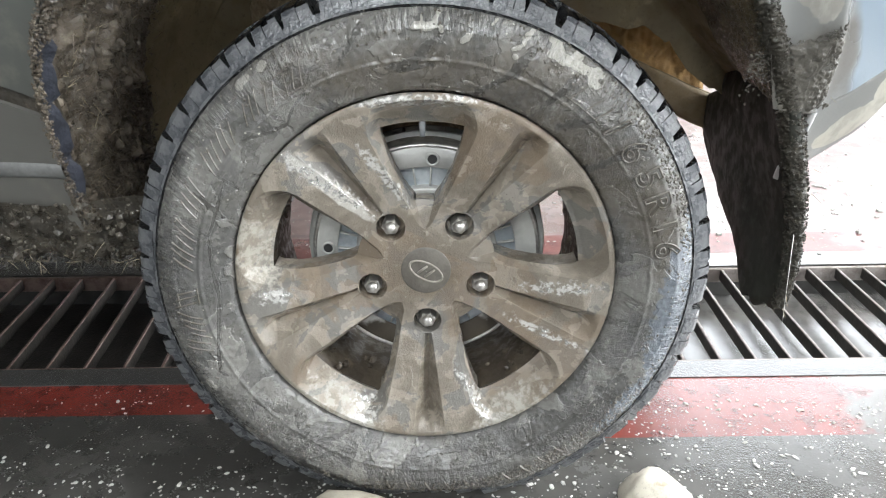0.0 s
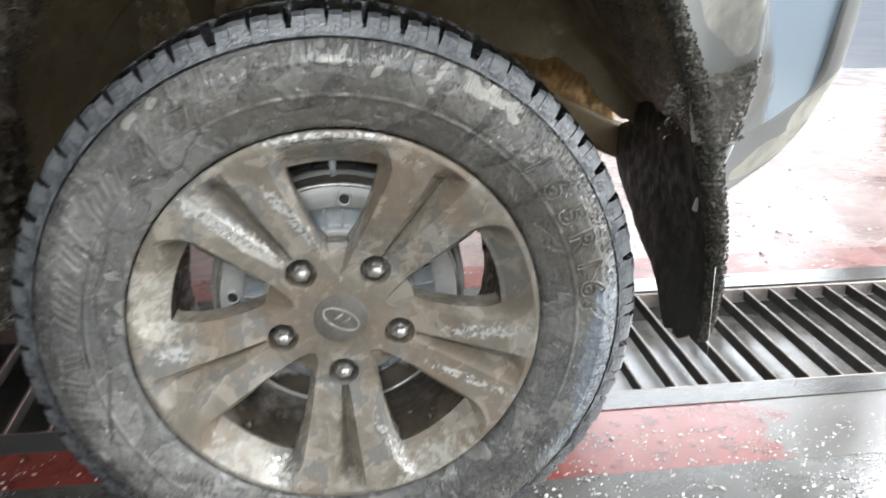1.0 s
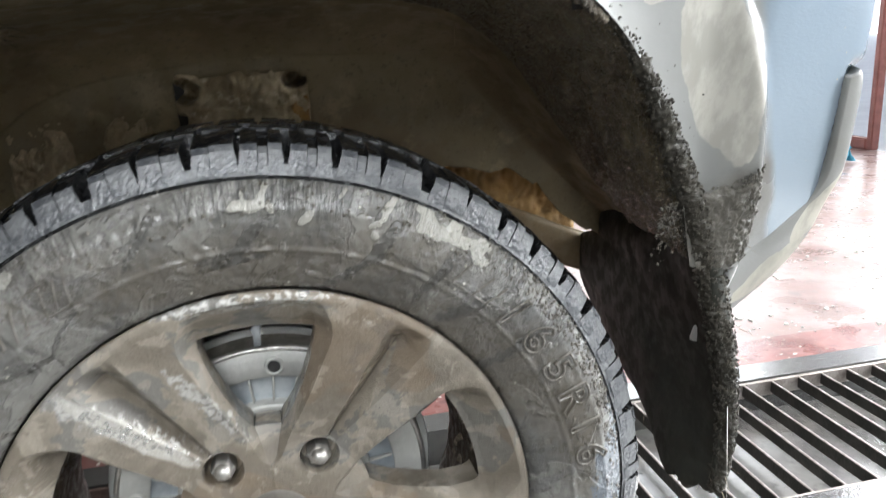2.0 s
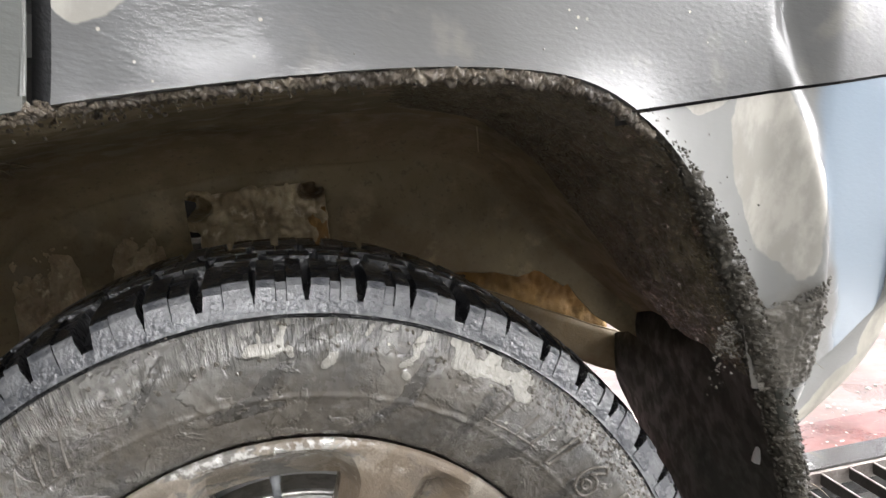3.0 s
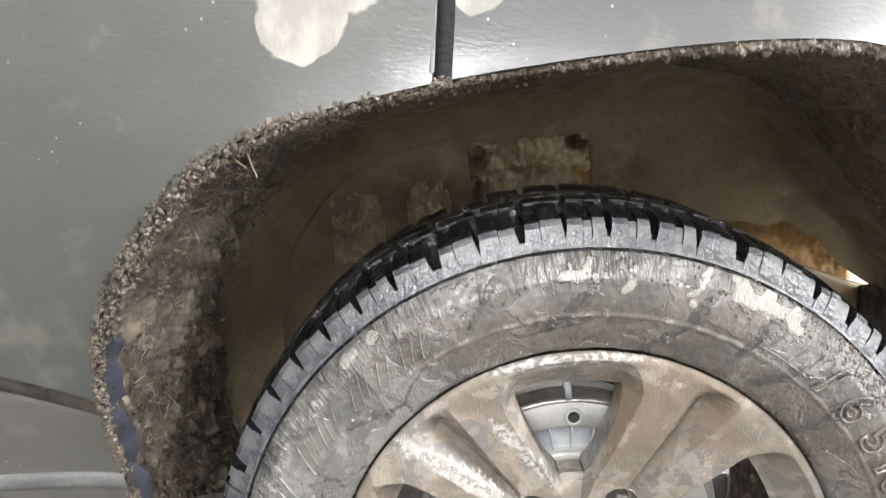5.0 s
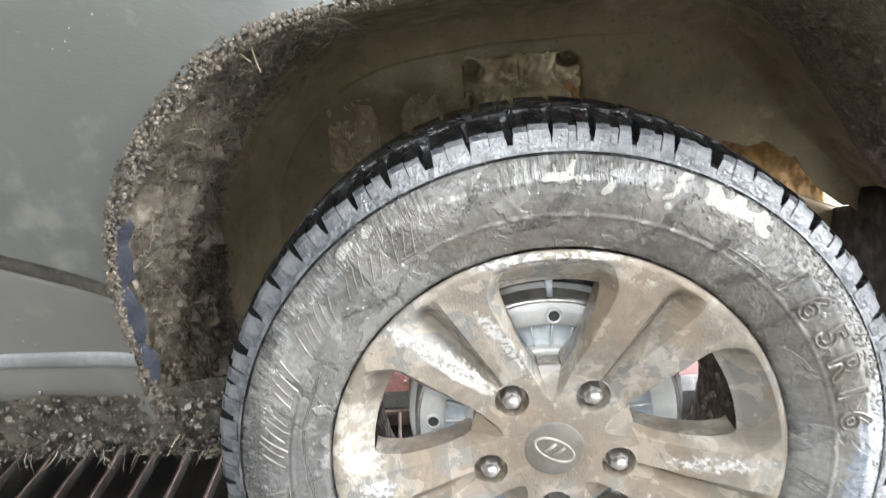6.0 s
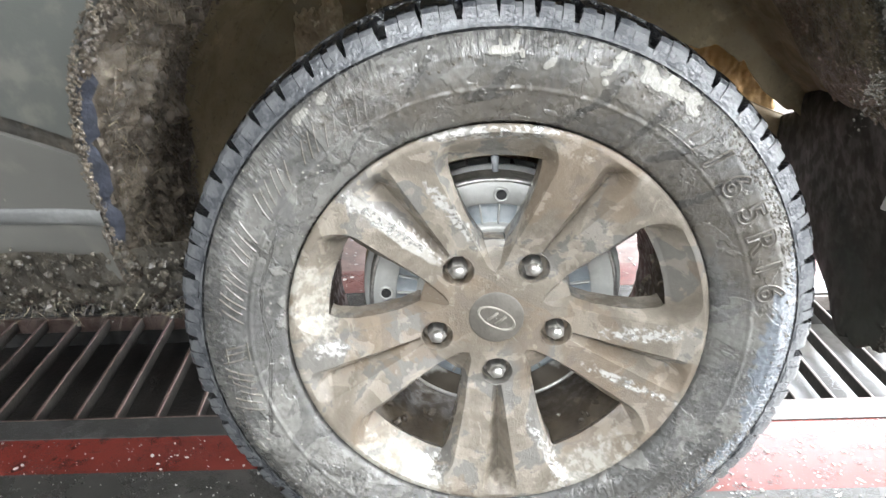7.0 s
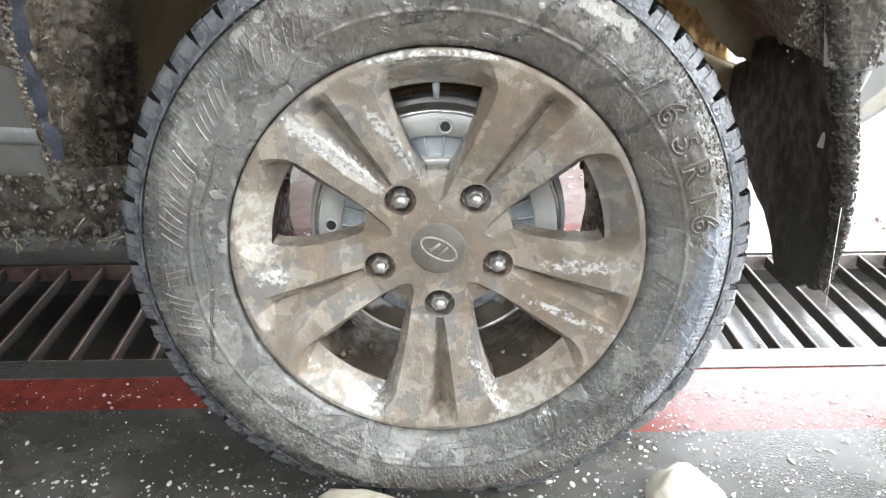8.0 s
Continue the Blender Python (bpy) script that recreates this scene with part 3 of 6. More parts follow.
ceiling = tagged(part("ceiling", box_bm((-1.2, 0.6, 3.5), (10.2, 7.8, 0.2)), CEILING, smooth=False), "plain grey garage ceiling", "ceiling", kind="structure")
ground = tagged(part("ground", box_bm((200, 0, -0.15), (392.6, 800, 0.2)), SNOW, smooth=False), "bright snowy yard outside the gate", "ground", kind="structure")

tagged(part("backdrop", box_bm((90, 30, 24), (0.5, 260, 50)), OVERCAST, smooth=False), "white overcast sky beyond the yard", "sky", kind="structure")
tagged(part("backdrop", box_bm((20, 95, 24), (240, 0.5, 50)), OVERCAST, smooth=False), "white overcast sky behind the garage", "sky", kind="structure")
tagged(part("ground", box_bm((-48.3, 202.2, -0.15), (104, 395.6, 0.2)), SNOW, smooth=False), "bright snowy yard behind the garage", "ground", kind="structure")


def gate_frame():
    """The frame of the open gate: two posts, a lintel and a cross rail."""
    top = tagged(new("gate_frame"), "red-brown painted steel frame of the open gate", "gate frame")
    for y in (4.06, 3.53, -2.58):
        part("post", box_bm((3.58, y, 1.5), (0.06, 0.045, 3.0), None, 0.006), FRAME_RED, top, smooth=False)
    part("lintel", box_bm((3.58, 0.74, 2.97), (0.08, 6.6, 0.09), None, 0.006), FRAME_RED, top, smooth=False)
    part("threshold", box_bm((3.58, 3.795, 0.035), (0.08, 0.50, 0.07), None, 0.01), FRAME_RED, top, smooth=False)
    part("cross_rail", box_bm((3.58, 3.795, 0.93), (0.05, 0.50, 0.035), None, 0.006), FRAME_RED, top, smooth=False)
    return top


gate_frame()


def cloth():
    rows = []
    for u in np.linspace(-1, 1, 22):
        row = []
        for v in np.linspace(0, 1, 22):
            q = Vector((u * 2.2, v * 2.6, 0.5))
            row.append((3.12 + 0.035 * u + 0.016 * math.sin(6 * v + 2 * u) + 0.02 * noise.noise(q), 3.2 + 0.022 * math.sin(5 * u + 4 * v) + 0.02 * noise.noise(q * 1.7),
                        0.006 + 0.13 * v * (1 - 0.45 * u * u) + 0.012 * abs(noise.noise(q * 2.3))))
        rows.append(row)
    ob = raw("rag", *sheet(rows), BLUE_CLOTH)
    thick = ob.modifiers.new("thickness", "SOLIDIFY")
    thick.thickness = 0.003
    return tagged(ob, "crumpled blue rag lying on the floor by the gate", "rag")


cloth()


# ---------------------------------------------------------------- drain grate
def grate_bar(length):
    return box_bm((0, length / 2, -0.013), (0.0066, length, 0.026), None, 0.0015, 1)


def grate(name, xs, turn, label, steel):
    """A drain grate: flat bars on edge between two rails."""
    top = tagged(new(name), label, "drain grate", group="drain grates")
    mid = 0.5 * (xs[0] + xs[-1])
    wide = xs[-1] - xs[0] + 0.06
    for off in (0.006, FAR - 0.006):
        part("rail", box_bm((mid, drain_y(mid, off), -0.019), (wide, 0.009, 0.034), (0, 0, math.degrees(EDGE)), 0.001, 1), steel, top, smooth=False)
    data = None
    for x in xs:
        if data is None:
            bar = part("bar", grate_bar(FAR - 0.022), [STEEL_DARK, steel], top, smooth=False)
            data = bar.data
            # Only tops keep the grate's steel; other faces get the shade-dark one.
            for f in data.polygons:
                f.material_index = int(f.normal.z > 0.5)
        else:
            bar = new("bar", data)
            bar.parent = top
        bar.matrix_local = pose(x + random.uniform(-0.002, 0.002), drain_y(x, 0.011), -0.003, 0, random.uniform(-3, 3), turn + random.uniform(-0.6, 0.6))
    return top


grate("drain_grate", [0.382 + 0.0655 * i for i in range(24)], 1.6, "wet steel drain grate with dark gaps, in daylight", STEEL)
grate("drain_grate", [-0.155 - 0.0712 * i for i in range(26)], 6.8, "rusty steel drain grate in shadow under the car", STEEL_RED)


# ---------------------------------------------------------------- car body
def plan_curve():
    """The car's flank seen from above: straight along the door, drawn in behind the wheel, then round the rear corner."""
    s, x, y, rows = -3.2, -3.2, -0.103, []
    while s < 1.7:
        if s < 0.0:
            a = 0.0
        else:
            a = 0.25 * step(0.0, 0.24, s) + 0.135 * step(0.44, 0.48, s) + (math.pi / 2 - 0.385) * step(0.56, 0.65, s)
        rows.append((s, x, y, a))
        x, y, s = x + 0.01 * math.cos(a), y + 0.01 * math.sin(a), s + 0.01
    return np.array(rows)


PLAN = plan_curve()
FLANK_Z = (0.30, 0.35, 0.40, 0.49, 0.573, 0.65, 0.73, 0.806, 0.90, 1.05, 1.20)
FLANK_OUT = (-0.130, -0.118, -0.104, -0.073, -0.043, -0.023, -0.009, 0.0, 0.006, 0.006, -0.004)


FLANK = through_points(list(zip(FLANK_Z, FLANK_OUT)), 200)


CREASE_Z, CREASE_S = (0.54, 0.60, 0.65, 0.69, 0.77, 0.83), (0.468, 0.465, 0.457, 0.447, 0.422, 0.404)


def swell(s, z):
    """The bumper swells out behind the arch to a crease; the panel behind the crease lies deeper."""
    crease = float(np.interp(z, CREASE_Z, CREASE_S))
    return 0.028 * step(0.395, 0.448, s) - 0.015 * step(crease - 0.012, crease + 0.014, s)


def flank(s, z, out=0.0):
    """A point of the car's outer skin."""
    out += swell(s, z)
    x, y, a = (float(np.interp(s, PLAN[:, 0], PLAN[:, k])) for k in (1, 2, 3))
    o = float(np.interp(z, FLANK[:, 0], FLANK[:, 1])) + out
    return Vector((x + math.sin(a) * o, y - math.cos(a) * o, z))


def flare(far):
    """The skin stands a little proud along the arch."""
    return 0.011 * math.exp(-max(0.0, far) / 0.035) - 0.011


LIP = through_points([(-0.400, 0.40), (-0.399, 0.50), (-0.374, 0.625), (-0.306, 0.720), (-0.225, 0.776), (-0.09, 0.801), (0.06, 0.809), (0.175, 0.805),
                      (0.245, 0.788), (0.305, 0.742), (0.352, 0.672), (0.400, 0.570), (0.437, 0.455)], 150)

car = tagged(new("car"), "muddy grey off-road car, rear wheel and flank, parked across a drain", "car")


def skin_patch(name, keep, material, label, outer, lip_from=0, lip_to=150, out=0.0, rows=56):
    """A body panel: it fans out from the wheel arch to an outer border, is trimmed by planes, and gets a folded thickness."""
    bm = bmesh.new()
    grid = []
    for i in range(lip_from, lip_to):
        s0, z0 = LIP[i]
        s1, z1 = outer(s0, z0, i)
        row = []
        for k in range(rows):
            u = (k / (rows - 1)) ** 1.9
            row.append(bm.verts.new((s0 + (s1 - s0) * u, flare(u * math.hypot(s1 - s0, z1 - z0)), z0 + (z1 - z0) * u)))
        grid.append(row)
    for i in range(len(grid) - 1):
        for k in range(rows - 1):
            bm.faces.new((grid[i][k], grid[i + 1][k], grid[i + 1][k + 1], grid[i][k + 1]))
    bmesh.ops.triangulate(bm, faces=bm.faces[:])
    for place, normal in keep:
        bmesh.ops.bisect_plane(bm, geom=bm.verts[:] + bm.edges[:] + bm.faces[:], plane_co=place, plane_no=normal, clear_outer=True)
    for v in bm.verts:
        v.co = flank(v.co.x, v.co.z, out + v.co.y)
    bmesh.ops.recalc_face_normals(bm, faces=bm.faces[:])
    for e in bm.edges:
        e.smooth = not e.is_boundary
    ob = part(name, bm, material, car, label)
    thick = ob.modifiers.new("thickness", "SOLIDIFY")
    thick.thickness, thick.offset = 0.005, 0
    return ob


def outer_top(s, z, i):
    """From the arch towards a wide border, straight out from the arch's centre."""
    d = Vector((s - 0.0, z - 0.36)).normalized()
    reach = 1e9
    if d.x < 0:
        reach = min(reach, (-0.95 - s) / d.x)
    if d.x > 0:
        reach = min(reach, (0.95 - s) / d.x)
    if d.y > 0:
        reach = min(reach, (1.12 - z) / d.y)
    return s + d.x * reach, z + d.y * reach


GAP_AT, GAP_WAY = Vector((-0.075, 0, 0.806)), Vector((0.14, 0, 1.0)).normalized()
GAP_NO = Vector((GAP_WAY.z, 0, -GAP_WAY.x))
HEM_AT, HEM_NO = Vector((-0.388, 0, 0.572)), Vector((-0.36, 0, -1.0)).normalized()
SEAM_AT, SEAM_NO = Vector((0.285, 0, 0.774)), Vector((-0.045, 0, 1.0)).normalized()

skin_patch("rear_door", [(GAP_AT - GAP_NO * 0.0085, GAP_NO), (HEM_AT, HEM_NO)], DOOR_PAINT, "grey-green rear door with a pale dried patch", outer_top)
skin_patch("quarter_panel", [(GAP_AT + GAP_NO * 0.0050, -GAP_NO), (SEAM_AT + SEAM_NO * 0.002, -SEAM_NO)], PANEL_PAINT, "wet grey rear quarter panel", outer_top)
skin_patch("sill", [(HEM_AT + HEM_NO * 0.020, -HEM_NO), (Vector((-0.2, 0, 0.3)), Vector((1, 0, 0)))], SILL_PAINT, "muddy grey sill below the door",
           lambda s, z, i: (-0.95, 0.402 + (z - 0.40) * 1.9), 0, 36)
# the dark seal in the door gap and behind the hem
seal = []
for k in range(24):
    p = GAP_AT + GAP_WAY * (-0.004 + 0.33 * k / 23)
    seal.append([flank(p.x + w, p.z, flare(p.z - 0.805) - 0.018) for w in (-0.011, 0.011)])
raw("door_seal", *sheet(seal), SEAL, car, "black rubber seal in the door gap")
edge = []
for k in range(40):
    p = GAP_AT - GAP_NO * 0.0095 + GAP_WAY * (0.002 + 0.32 * k / 39)
    edge.append([flank(p.x + 0.0022 * math.cos(a), p.z, flare(p.z - 0.805) + 0.0022 * math.sin(a)) for a in np.linspace(0, 2 * math.pi, 9)])
raw("door_edge", *sheet(edge), DOOR_PAINT, car, "folded edge of the door")
hem = []
for k in range(20):
    p = HEM_AT + Vector((-1, 0, 0.36)) * (0.55 * k / 19 - 0.012)
    hem.append([flank(p.x, p.z + w, flare(-0.39 - p.x) - 0.008) for w in (0.010, -0.034)])
raw("hem_gap", *sheet(hem), DRUM_DARK, car, "dark gap under the door's hem")
ledge = []
for k in range(24):
    x = -0.397 - 0.53 * k / 23
    ledge.append([flank(x, 0.484 + 0.010 * math.cos(a), 0.007 * math.sin(a) ** 0.6 + 0.0005 + flare(-0.40 - x)) for a in np.linspace(0, math.pi, 9)])
raw("sill_moulding", *sheet(ledge), MOULDING, car, "narrow raised moulding along the sill")


LOWER = through_points([(0.38, 0.545), (0.46, 0.538), (0.505, 0.551), (0.535, 0.571), (0.560, 0.587), (0.60, 0.61), (0.70, 0.64), (1.64, 0.66)], 200)
VALANCE_TOP = through_points([(0.457, 0.537), (0.478, 0.542), (0.505, 0.549), (0.535, 0.569), (0.555, 0.585), (0.5625, 0.606), (0.563, 0.632), (0.561, 0.657), (0.560, 0.685), (0.560, 0.702)], 110)
VALANCE_FOOT = through_points([(0.482, 0.440), (0.506, 0.453), (0.540, 0.480), (0.575, 0.510), (0.600, 0.545), (0.607, 0.585), (0.603, 0.630), (0.597, 0.670), (0.592, 0.700), (0.580, 0.710)], 110)


def fuller(s, z):
    """Behind the wheel the body draws in less towards the ground."""
    return -0.28 * float(np.interp(z, FLANK[:, 0], FLANK[:, 1])) * step(0.45, 0.62, s)


def bumper():
    """The bumper wraps round the rear corner: a painted skin in a grey valance, whose end rises as a pillar."""
    lip_s = np.interp(np.linspace(0.44, 0.775, 40), LIP[80:, 1][::-1], LIP[80:, 0][::-1])
    lip_z = np.linspace(0.44, 0.775, 40)

    def start(z):
        return float(np.interp(z, lip_z, lip_s)) + 0.002

    part_line = lambda s: float(np.interp(s, LOWER[:, 0], LOWER[:, 1]))
    skin = []
    for v in np.linspace(0, 1, 40):
        row = []
        for u in np.linspace(0, 1, 150):
            s = start(0.545 + 0.2285 * v)
            s += (1.62 - s) * u ** 1.8
            z = part_line(s) + (0.7735 + 0.045 * (s - 0.285) - part_line(s)) * v
            row.append(flank(s, z, fuller(s, z) + flare(s - start(z)) - 0.012 * step(0.722, 0.700, z) * step(0.562, 0.580, s)))
        skin.append(row)
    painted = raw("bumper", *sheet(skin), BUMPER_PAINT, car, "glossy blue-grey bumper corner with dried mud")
    low = []
    for v in np.linspace(0, 1, 16):
        row = []
        for k in range(110):
            s, z = (1 - v) * VALANCE_FOOT[k] + v * VALANCE_TOP[k]
            rise = step(0.57, 0.62, z)
            row.append(flank(s, z, fuller(s, z) - 0.013 + 0.009 * rise + (0.006 * math.sin(math.pi * v) - 0.013 * (1 - v) ** 3) * (1 - 0.4 * rise)))
        low.append(row)
    low.insert(0, [p + Vector((0.012, 0.05, 0.01)) for p in low[0]])
    low.append([p + Vector((0.002, 0.014, 0.003)) for p in low[-1]])
    low = [row + [row[-1] + Vector((0.001, 0.006, 0.0)), row[-1] + Vector((0.004, 0.022, -0.002))] for row in low]
    raw("valance", *sheet(low), VALANCE, painted, "dull grey lower valance of the bumper")
    rear = [[flank(s, z, fuller(s, z) - 0.024) for s in np.linspace(0.66, 1.62, 30)] for z in np.linspace(0.56, 0.665, 8)]
    raw("rear_valance", *sheet(rear), VALANCE, painted, "dull grey lower valance across the rear")
    front = []
    for u in np.linspace(0, 1, 24):
        s, z = Vector(VALANCE_TOP[0]).lerp(Vector(VALANCE_FOOT[0]), u)
        c0 = flank(s, z, fuller(s, z) - 0.016 - 0.008 * u)
        front.append([c0 + Vector((0.005 * math.cos(a) + 0.003, 0.007 * math.sin(a), 0)) for a in np.linspace(0, 2 * math.pi, 13)])
    raw("valance_edge", *sheet(front), EDGE_PLASTIC, painted, "pale front edge of the valance")
    groove = [[flank(s, part_line(s) + w, fuller(s, part_line(s)) - 0.020) for w in (-0.010, 0.006)] for s in np.linspace(0.43, 1.6, 90)]
    raw("bumper_groove", *sheet(groove), SEAL, painted)
    shut = [[flank(s, 0.774 + 0.045 * (s - 0.285) + w, flare(s - 0.285) - 0.013) for w in (-0.007, 0.009)] for s in np.linspace(0.262, 0.75, 40)]
    raw("bumper_seam", *sheet(shut), SEAL, painted)


bumper()

# closed shell above and behind what is seen, so that light and reflections are right
part("cabin", box_bm((-1.1, 0.78, 1.42), (3.4, 1.5, 0.62), None, 0.15, 4), PANEL_PAINT, car)
part("far_flank", box_bm((-1.2, 1.70, 0.80), (3.7, 0.05, 0.85), None, 0.02), PANEL_PAINT, car)
part("floor_pan", box_bm((-1.75, 0.90, 0.47), (2.65, 1.50, 0.10), None, 0.02), DRUM_DARK, car)
# Made-up block that keeps light off the floor under the car.
part("underbody_block", box_bm((-1.25, 1.05, 0.34), (1.4, 0.75, 0.26), None, 0.04, 3), DRUM_DARK, car, "dark block added under the floor to keep light out")
part("load_floor", box_bm((0.1, 1.15, 0.80), (1.15, 1.05, 0.10), None, 0.02), DRUM_DARK, car)


# ---------------------------------------------------------------- wheel arch
def vault_point(i, t, rough=0.0):
    """From the lip (t = 0) to the inner wall (t = 1): the arch liner narrows as it goes in."""
    s, z = LIP[i]
    p = flank(s, z, -0.004)
    inner_y = 0.312 + 0.045 * step(0.05, 0.36, 0.93 * p.x)
    cx, cz = 0.0, 0.38
    bend = max(0.0, t - 0.45) / 0.55 * math.pi / 2
    drop = 1 - math.cos(bend)
    run = min(t, 0.45) / 0.45 * 0.62 + 0.38 * math.sin(bend)
    fx, fz = (1.0 - 0.03 * run - 0.09 * drop if p.x < 0 else 1.0 - 0.03 * run - 0.04 * drop + 0.17 * t * step(0.76, 0.52, z)), 1.0 - 0.035 * run - 0.13 * drop
    y = p.y + (inner_y - p.y) * run
    x = cx + (p.x - cx) * fx
    zz = cz + (z - cz) * (fz if z > cz else 1.0)
    x += 0.038 * step(0.62, 0.49, z) if p.x > 0 else 0.0
    w = noise.noise((x * 7, y * 7, zz * 7)) * 0.006 + noise.noise((x * 30, y * 30, zz * 30)) * 0.0022
    n = Vector((x - cx, 0, zz - cz)).normalized()
    return Vector((x, y, zz)) - n * w - n * rough


liner = raw("wheel_arch_liner", *sheet([[vault_point(i, t) for t in np.linspace(0, 1, 34)] for i in range(150)]), LINER, car, "dark brown wheel arch liner under a smooth coat of mud")


def inner_wall():
    """The liner's inner wall with the cut-out for the spring seat and a torn lower edge behind the wheel."""
    columns = sorted(set([round(v, 4) for v in np.linspace(-0.42, 0.47, 120)] + [-0.081, 0.068]))
    lip_x = [vault_point(i, 1.0) for i in range(150)]
    xs, zs = [p.x for p in lip_x], [p.z for p in lip_x]
    peak = int(np.argmax(zs))
    tops = lambda x: float(np.interp(x, xs[20:128], zs[20:128]))
    verts, faces, r = [], [], random.Random(8)
    rows = 60
    for x in columns:
        top = max(tops(x), 0.58) + 0.009
        low = 0.36
        if x > 0.08:
            low = float(np.interp(x, (0.08, 0.17, 0.238, 0.288, 0.324, 0.358, 0.386, 0.421, 0.457, 0.475), (0.36, 0.61, 0.600, 0.587, 0.586, 0.563, 0.526, 0.498, 0.478, 0.47))) + 0.007 * noise.noise((x * 40, 2.0, 0)) + 0.005 * noise.noise((x * 110, 5.0, 0))
        low = min(low, top - 0.004)
        for k in range(rows):
            u = k / (rows - 1)
            z = top + (low - top) * u
            y = 0.3155 + 0.045 * max(step(0.02, 0.18, top - z), step(0.05, 0.36, x)) + 0.004 * noise.noise((x * 9, 0.3, z * 9)) * step(0.0, 0.05, top - z)
            verts.append((x, y, z))
    for c in range(len(columns) - 1):
        xm = 0.5 * (columns[c] + columns[c + 1])
        for k in range(rows - 1):
            zm = verts[c * rows + k][2]
            if -0.081 < xm < 0.068 and 0.600 < zm < 0.7290 - 6.0 * max(0.0, abs(xm + 0.0065) - 0.066) ** 1.2 * 0.25:
                continue
            a = c * rows + k
            faces.append((a, a + 1, a + rows + 1, a + rows))
    ob = raw("inner_wall", verts, faces, LINER, liner, "brown mud-coated inner wall with a cut-out")
    thick = ob.modifiers.new("thickness", "SOLIDIFY")
    thick.thickness, thick.offset = 0.005, 1
    return ob


inner_wall()


def rough_block(name, centre, size, turn, material, parent, label, wobble=0.006, seed=1.0):
    """A worn, mud-coated block with rounded, uneven edges."""
    bm = box_bm((0, 0, 0), size, None, min(size) * 0.22, 3)
    bmesh.ops.subdivide_edges(bm, edges=bm.edges[:], cuts=6, use_grid_fill=True)
    bmesh.ops.rotate(bm, cent=(0, 0, 0), matrix=Euler([radians(a) for a in turn]).to_matrix(), verts=bm.verts)
    bmesh.ops.translate(bm, vec=centre, verts=bm.verts)
    for v in bm.verts:
        q = v.co * 28 + Vector((seed, seed * 2, 0))
        fine = q * 2.6
        v.co += Vector((noise.noise(q), noise.noise(q + Vector((9, 0, 0))), noise.noise(q + Vector((0, 9, 0))))) * wobble
        v.co += Vector((noise.noise(fine), noise.noise(fine + Vector((9, 0, 0))), noise.noise(fine + Vector((0, 9, 0))))) * wobble * 0.5
    return part(name, bm, material, parent, label)


# Panel added to shut out the bright background behind the cut-out.
part("closing_panel", box_bm((-0.06, 0.56, 0.66), (0.86, 0.02, 0.50), None, 0.004), TUB, car, "added near-black panel behind the liner's cut-out")
frame_rail = rough_block("frame_rail", (-0.20, 0.50, 0.60), (1.1, 0.09, 0.11), (0, 0, 0), DRUM_DARK, car, "mud-coated chassis rail")


def mud_mass(name, x0, x1, z0, z1, y, material, parent, label, seed, deep=0.012, notches=()):
    """A caked mass on an upright surface: lumpy and cracked, with a ragged border and hollow corners."""
    rows = []
    for z in np.linspace(z0, z1, 64):
        row = []
        for x in np.linspace(x0, x1, 90):
            q = Vector((x + seed, 0.0, z))
            border = min(x - x0, x1 - x, z1 - z) + 0.006 * noise.noise(q * 60)
            lump = abs(noise.noise(q * 38)) + 0.6 * abs(noise.noise(q * 90)) + 0.35 * abs(noise.noise(q * 230))
            crack = math.exp(-(noise.noise(q * 26 + Vector((3, 0, 0))) / 0.05) ** 2)
            lift = deep * (0.3 + lump - 0.2 * crack) * step(-0.001, 0.007, border)
            sink = max([step(1.25, 0.85, math.hypot((x - u) / w, (z - v) / h) + 0.25 * noise.noise(q * 70)) for u, v, w, h in notches] or [0.0])
            row.append((x, y - lift + 0.075 * sink + 0.012 * step(0.002, -0.004, border), z))
        rows.append(row)
    return raw(name, *sheet(rows), material, parent, label)


mud_mass("spring_seat", -0.082, 0.069, 0.588, 0.733, 0.319, SEAT_MUD, frame_rail, "spring seat caked in pale cracked mud", 2.0, 0.014,
         ((-0.070, 0.712, 0.013, 0.012), (0.052, 0.719, 0.013, 0.009), (-0.079, 0.655, 0.012, 0.030)))
mud_mass("bracket_side", 0.046, 0.067, 0.600, 0.700, 0.310, OCHRE, frame_rail, "ochre clay on the bracket", 8.0, 0.004)
mud_mass("hanger_plate", 0.205, 0.446, 0.440, 0.650, 0.458, OCHRE, frame_rail, "hanger plate coated in ochre clay", 9.0, 0.009)
hanger = rough_block("spring_hanger", (0.360, 0.448, 0.481), (0.250, 0.012, 0.056), (0, 24, 0), BEAM_MUD, car, "straight beam coated in brown clay", 0.0025, 6)


mud_mass("mud_patch", -0.166, -0.108, 0.610, 0.690, 0.322, PALE_MUD, liner, "pale mud patch on the inner wall", 4.0, 0.010)
mud_mass("mud_patch", -0.270, -0.198, 0.590, 0.692, 0.320, PALE_MUD, liner, "blotched pale mud on the inner wall", 6.0, 0.010)


